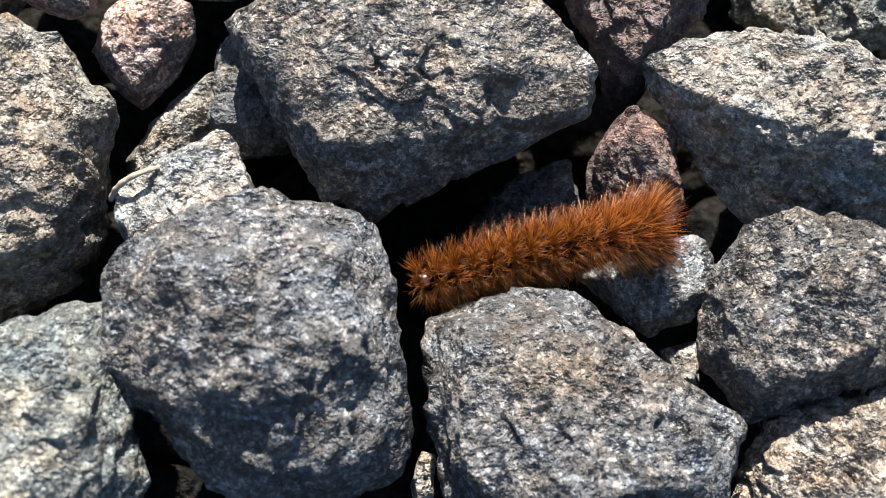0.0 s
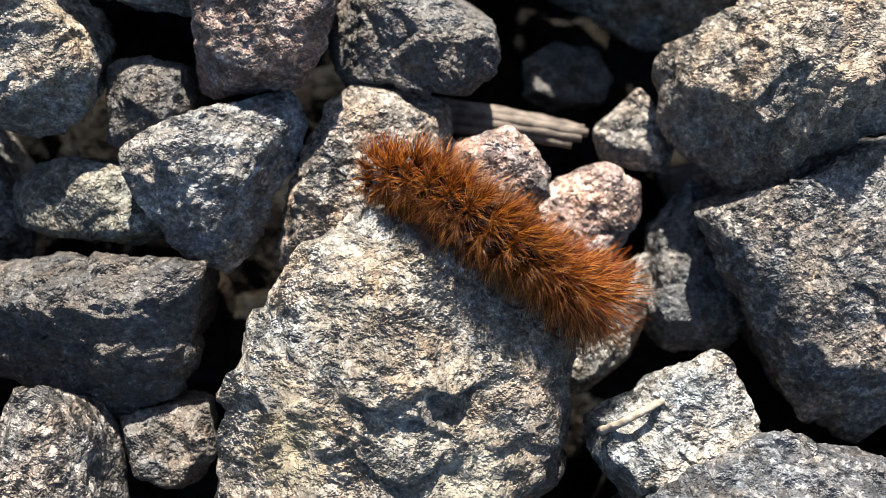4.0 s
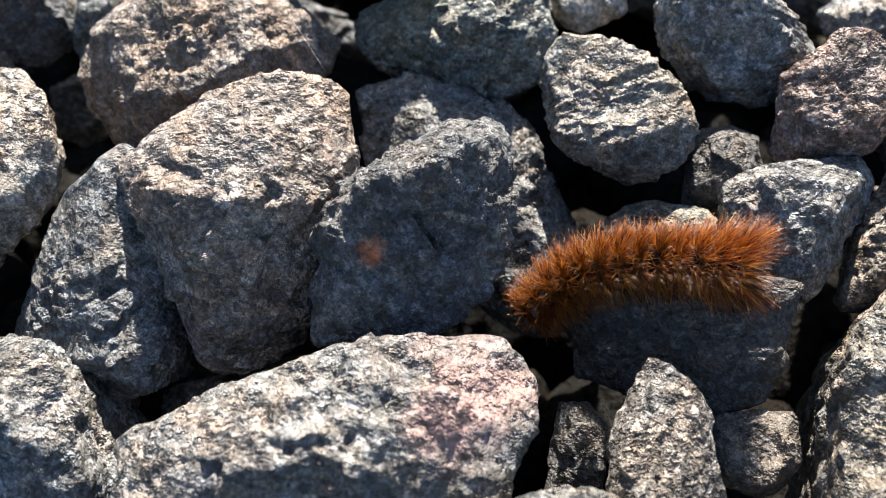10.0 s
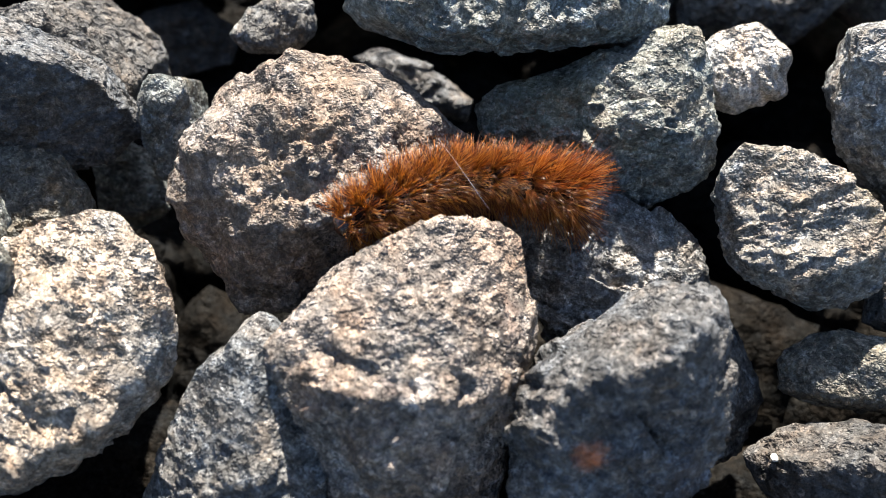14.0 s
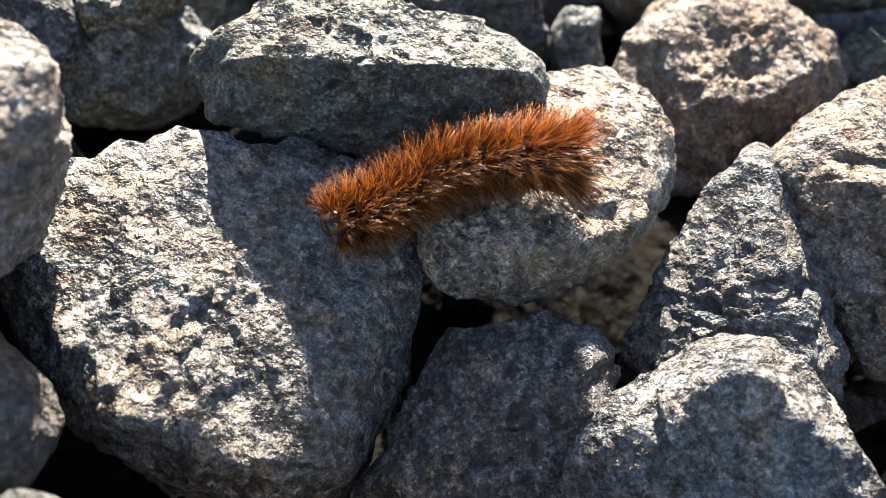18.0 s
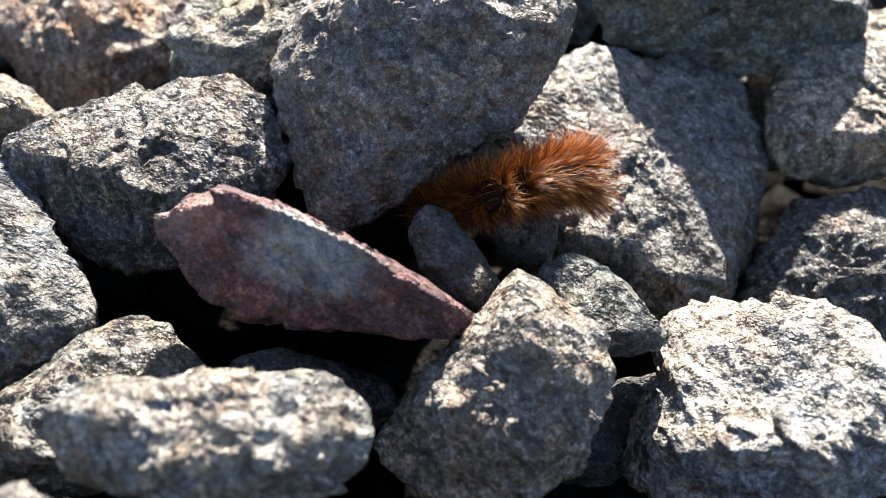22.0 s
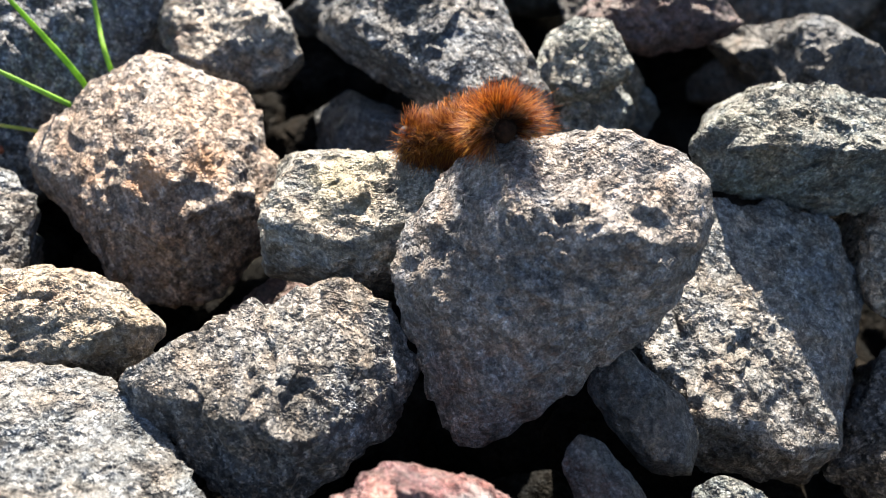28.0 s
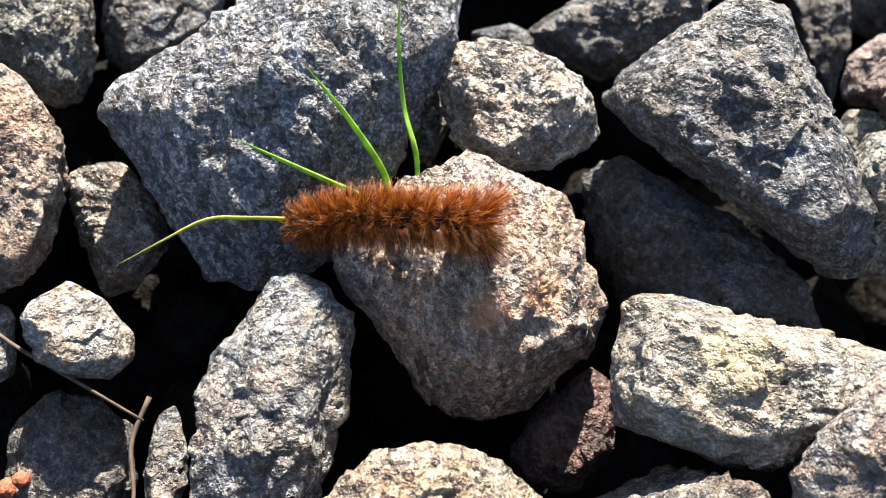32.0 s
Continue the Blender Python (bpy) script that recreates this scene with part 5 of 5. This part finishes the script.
# rows of the crawl for walk(): seconds, and five points along the back from head to tail, in mm
CRAWL = [
    (0, (5.0, 49.9, 11.1), (16.8, 52.2, 14.9), (28.0, 54.7, 17.5), (39.5, 57.1, 18.7), (48.2, 59.1, 19.4)),
    (0.5, (2.3, 54.9, 15.2), (11.7, 54.5, 16.9), (21.1, 55.4, 18.3), (31.3, 56.7, 17.5), (40.9, 58.7, 16.4)),
    (1, (-15.9, 55.4, 37.0), (-9.1, 53.6, 35.7), (0.3, 52.3, 28.8), (10.6, 51.7, 21.4), (23.3, 52.3, 16.0)),
    (1.5, (-28.3, 55.3, 36.1), (-18.9, 57.2, 36.1), (-9.1, 56.3, 34.0), (1.2, 55.2, 25.8), (9.7, 53.6, 17.4)),
    (2, (-34.7, 59.2, 32.5), (-26.1, 61.2, 33.5), (-15.3, 59.4, 32.7), (-4.5, 54.7, 32.0), (3.8, 51.7, 27.8)),
    (2.5, (-46.8, 64.5, 25.1), (-38.5, 65.9, 28.1), (-30.7, 65.4, 32.5), (-21.0, 60.5, 32.9), (-11.3, 55.7, 35.4)),
    (3, (-52.6, 68.5, 35.2), (-44.2, 68.6, 32.4), (-34.3, 66.0, 32.3), (-24.7, 61.9, 32.7), (-16.9, 56.5, 35.3)),
    (3.5, (-63.2, 77.7, 40.7), (-55.8, 77.5, 35.7), (-49.0, 75.2, 31.9), (-41.4, 71.0, 30.7), (-35.6, 65.0, 32.4)),
    (4, (-76.8, 90.7, 33.1), (-68.8, 88.2, 37.1), (-61.4, 82.0, 38.4), (-52.3, 77.7, 34.2), (-42.1, 74.7, 27.3)),
    (4.5, (-88.6, 81.9, 29.1), (-82.8, 87.4, 32.8), (-70.8, 91.1, 34.9), (-58.5, 89.5, 35.1), (-48.1, 83.6, 32.1)),
    (6.5, (-111.8, 75.5, 30.0), (-101.7, 79.3, 30.5), (-92.2, 81.3, 32.1), (-83.0, 82.7, 35.6), (-73.1, 87.1, 36.9)),
    (7, (-123.0, 73.6, 30.1), (-114.3, 73.2, 31.0), (-104.2, 73.3, 30.0), (-94.1, 74.0, 27.1), (-83.9, 76.1, 22.2)),
    (7.5, (-135.5, 79.3, 22.1), (-126.7, 75.3, 27.8), (-116.7, 73.2, 30.8), (-107.7, 71.0, 31.2), (-98.3, 71.3, 25.9)),
    (8, (-139.1, 88.1, 23.8), (-131.4, 80.7, 26.6), (-121.5, 74.9, 30.0), (-110.9, 73.0, 31.9), (-99.8, 71.9, 29.0)),
    (8.5, (-138.1, 97.4, 20.3), (-134.1, 86.8, 22.4), (-125.7, 77.7, 26.2), (-116.2, 74.2, 29.9), (-106.5, 74.1, 32.2)),
    (9, (-141.8, 84.8, 19.8), (-132.7, 82.4, 21.9), (-123.7, 80.1, 26.3), (-114.9, 78.0, 29.1), (-105.7, 75.7, 31.7)),
    (9.5, (-140.6, 83.2, 18.7), (-131.9, 80.3, 23.3), (-123.9, 76.3, 28.1), (-115.4, 74.8, 30.6), (-106.8, 74.1, 32.2)),
    (10, (-140.7, 71.4, 16.1), (-134.2, 74.1, 23.7), (-125.9, 75.5, 27.8), (-115.9, 75.7, 29.8), (-106.2, 74.8, 31.4)),
    (10.5, (-143.3, 73.6, 13.1), (-136.0, 76.0, 21.6), (-127.2, 76.8, 27.0), (-116.8, 75.8, 29.5), (-107.7, 74.1, 31.7)),
    (11, (-145.6, 68.1, 37.6), (-137.6, 73.6, 31.1), (-127.5, 76.8, 28.1), (-116.4, 77.3, 28.8), (-106.0, 74.8, 31.7)),
    (11.5, (-146.5, 95.0, 30.7), (-142.0, 90.1, 27.0), (-132.6, 84.4, 25.0), (-120.1, 79.6, 27.6), (-108.9, 74.2, 31.8)),
    (12, (-149.1, 84.2, 47.9), (-143.8, 87.5, 39.8), (-137.5, 85.0, 32.8), (-130.4, 78.6, 29.0), (-121.8, 70.5, 30.2)),
    (12.5, (-174.7, 106.8, 29.9), (-165.3, 106.5, 32.0), (-154.2, 106.0, 31.2), (-142.9, 103.5, 24.9), (-136.8, 103.0, 16.3)),
    (13, (-181.7, 109.5, 31.7), (-170.9, 107.6, 32.6), (-160.5, 107.0, 32.4), (-150.0, 105.1, 30.0), (-138.8, 101.5, 24.1)),
    (13.5, (-194.2, 101.4, 38.6), (-185.0, 106.4, 36.0), (-173.7, 107.6, 34.0), (-161.8, 105.1, 32.2), (-151.3, 102.4, 31.7)),
    (14, (-202.5, 94.7, 35.4), (-195.7, 100.3, 36.3), (-186.9, 107.2, 34.1), (-176.1, 109.4, 32.6), (-163.1, 108.3, 31.3)),
    (14.5, (-208.0, 90.7, 28.7), (-201.8, 96.4, 34.6), (-194.0, 102.2, 36.9), (-183.5, 106.5, 34.9), (-172.1, 107.6, 31.2)),
    (16.5, (-234.0, 57.1, 34.7), (-227.9, 62.4, 34.0), (-221.9, 72.0, 32.2), (-215.2, 83.4, 31.8), (-206.4, 92.4, 32.2)),
    (17, (-241.2, 54.9, 34.1), (-234.1, 59.6, 34.6), (-225.8, 66.7, 35.1), (-216.9, 76.9, 35.7), (-209.0, 85.8, 35.2)),
    (17.5, (-260.5, 61.4, 34.8), (-252.1, 63.5, 37.1), (-242.6, 65.0, 37.6), (-230.9, 66.1, 35.8), (-221.7, 68.7, 31.4)),
    (18, (-272.8, 47.7, 32.8), (-265.3, 53.7, 33.4), (-258.3, 59.7, 35.9), (-248.2, 63.2, 37.1), (-237.6, 65.2, 37.6)),
    (18.5, (-290.8, 32.0, 28.1), (-285.7, 37.7, 29.7), (-279.6, 44.4, 30.2), (-271.4, 52.4, 30.6), (-262.4, 61.3, 30.9)),
    (19, (-306.6, 30.1, 25.7), (-297.5, 31.2, 27.6), (-289.1, 35.8, 29.3), (-281.5, 42.6, 30.1), (-273.1, 50.4, 29.6)),
    (19.5, (-303.6, 28.9, 26.7), (-295.4, 30.0, 27.2), (-287.8, 35.2, 29.0), (-280.5, 41.9, 29.5), (-271.8, 51.1, 29.8)),
    (20, (-306.5, 19.6, 28.8), (-302.4, 21.5, 30.7), (-296.8, 28.8, 29.5), (-289.7, 35.6, 29.1), (-282.8, 41.0, 30.2)),
    (20.5, (-314.6, 19.1, 28.3), (-308.9, 22.2, 28.2), (-302.2, 25.9, 28.5), (-295.3, 29.7, 28.3), (-289.0, 32.5, 28.0)),
    (21, (-320.3, 19.4, 21.8), (-313.9, 18.6, 26.3), (-306.9, 19.1, 29.4), (-300.3, 21.4, 31.9), (-293.0, 26.4, 29.4)),
    (21.5, (-322.0, 16.3, 22.6), (-315.3, 15.2, 27.0), (-308.4, 11.0, 33.3), (-302.1, 16.1, 33.3), (-294.0, 20.4, 31.3)),
    (22, (-322.0, 16.3, 22.8), (-315.2, 15.2, 27.1), (-308.0, 11.2, 33.4), (-301.6, 16.7, 33.6), (-293.7, 21.3, 31.9)),
    (22.5, (-321.6, 13.8, 35.5), (-316.6, 16.0, 33.7), (-309.2, 14.7, 35.0), (-302.4, 17.9, 34.5), (-294.3, 21.6, 32.2)),
    (23, (-326.3, 12.2, 39.8), (-319.6, 14.6, 36.1), (-310.5, 15.0, 35.1), (-301.9, 17.6, 34.2), (-293.2, 20.4, 30.8)),
    (23.5, (-328.4, 14.2, 44.3), (-325.6, 9.0, 38.4), (-318.6, 6.8, 35.9), (-308.5, 9.4, 34.0), (-295.5, 15.1, 30.4)),
    (24, (-332.3, 17.7, 52.2), (-328.7, 13.6, 44.9), (-322.5, 10.8, 36.9), (-314.9, 10.2, 31.6), (-307.1, 7.1, 30.9)),
    (24.5, (-330.3, 21.9, 58.9), (-329.1, 16.6, 51.2), (-326.5, 12.5, 43.7), (-322.6, 10.1, 35.7), (-315.1, 4.4, 33.8)),
    (25, (-332.4, 33.7, 63.2), (-330.0, 22.1, 58.8), (-328.0, 15.6, 51.1), (-326.1, 11.1, 41.4), (-325.1, 9.6, 30.2)),
    (25.5, (-332.4, 36.2, 64.6), (-330.2, 25.6, 61.1), (-329.1, 19.0, 54.8), (-328.2, 13.9, 46.7), (-327.6, 11.2, 37.7)),
    (26, (-334.2, 41.2, 59.3), (-332.4, 36.5, 64.2), (-330.5, 27.0, 62.2), (-329.4, 19.7, 56.0), (-328.5, 15.1, 47.1)),
    (26.5, (-336.2, 51.5, 51.9), (-334.1, 41.4, 59.3), (-332.5, 36.5, 64.1), (-330.6, 27.3, 62.0), (-329.4, 20.0, 56.0)),
    (27, (-338.6, 59.0, 46.4), (-336.2, 50.8, 52.4), (-334.3, 41.5, 59.3), (-332.6, 37.0, 63.8), (-330.7, 26.9, 62.7)),
    (27.5, (-341.9, 64.7, 39.5), (-339.4, 60.5, 45.3), (-336.7, 53.6, 50.7), (-334.7, 41.4, 59.3), (-333.6, 34.6, 61.4)),
    (28, (-352.3, 53.4, 48.1), (-346.6, 52.1, 48.0), (-341.9, 51.0, 51.6), (-337.3, 46.9, 57.2), (-334.7, 39.4, 62.0)),
    (28.2, (-365.3, 50.9, 45.8), (-359.0, 52.1, 47.3), (-352.2, 52.0, 49.3), (-347.1, 48.4, 50.6), (-350.1, 39.8, 51.0)),
    (28.5, (-367.6, 49.1, 48.1), (-358.7, 47.8, 52.1), (-349.4, 46.4, 54.4), (-343.1, 44.5, 53.1), (-340.8, 41.8, 48.4)),
    (29, (-376.2, 55.0, 43.6), (-368.4, 54.9, 47.6), (-358.8, 52.6, 50.6), (-348.3, 48.2, 52.7), (-343.9, 41.5, 53.2)),
    (29.5, (-380.8, 63.6, 39.8), (-370.1, 63.1, 40.4), (-358.8, 61.4, 42.1), (-348.2, 58.2, 44.9), (-339.9, 54.5, 46.7)),
    (30, (-384.2, 66.5, 39.0), (-371.8, 65.1, 40.0), (-360.7, 62.4, 41.4), (-349.6, 58.4, 44.0), (-342.6, 55.3, 46.0)),
    (30.5, (-385.7, 66.3, 38.8), (-375.6, 64.5, 39.3), (-365.1, 62.2, 40.8), (-355.2, 58.3, 43.2), (-347.8, 55.5, 45.4)),
    (31, (-394.3, 69.5, 37.4), (-385.4, 67.8, 38.8), (-376.3, 64.7, 40.8), (-367.5, 61.7, 43.1), (-360.6, 58.8, 44.7)),
    (31.5, (-410.9, 68.7, 37.9), (-400.6, 70.3, 38.9), (-390.3, 69.4, 40.0), (-381.4, 66.8, 42.4), (-376.1, 63.3, 44.2)),
    (32, (-440.2, 69.6, 23.7), (-430.0, 69.0, 31.0), (-419.7, 68.2, 35.6), (-410.6, 68.0, 38.0), (-401.8, 68.4, 38.4)),
]


def motions():
    places = {}
    for t, *five in CRAWL:
        line = curve_through(mm(five), 48)
        run = [0.0]
        for a, b in zip(line, line[1:]):
            run.append(run[-1] + (b - a).length)
        want = [run[-1] * (0.03 + 0.86 * k / (SEGMENTS - 1)) for k in range(SEGMENTS)]
        spots = []
        for w in want:
            i = min(max(j for j, r in enumerate(run) if r <= w), 47)
            f = (w - run[i]) / max(run[i + 1] - run[i], 1e-9)
            spots.append((line[i].lerp(line[i + 1], f), (line[i] - line[i + 1]).normalized()))
        places[t] = spots
    middle = {t: s[SEGMENTS // 2][0] for t, s in places.items()}
    walk(caterpillar, [(t, Matrix.Translation(middle[t])) for t in places])
    for k, piece in enumerate(PIECES):
        rows = []
        for t, s in places.items():
            at, ahead = s[k]
            side = Vector((0, -0.5, 0.87)).cross(ahead).normalized()
            turn = Matrix((ahead, side, ahead.cross(side))).transposed().to_4x4()
            rows.append((t, Matrix.Translation(at - middle[t]) @ turn))
        walk(piece, rows)


motions()
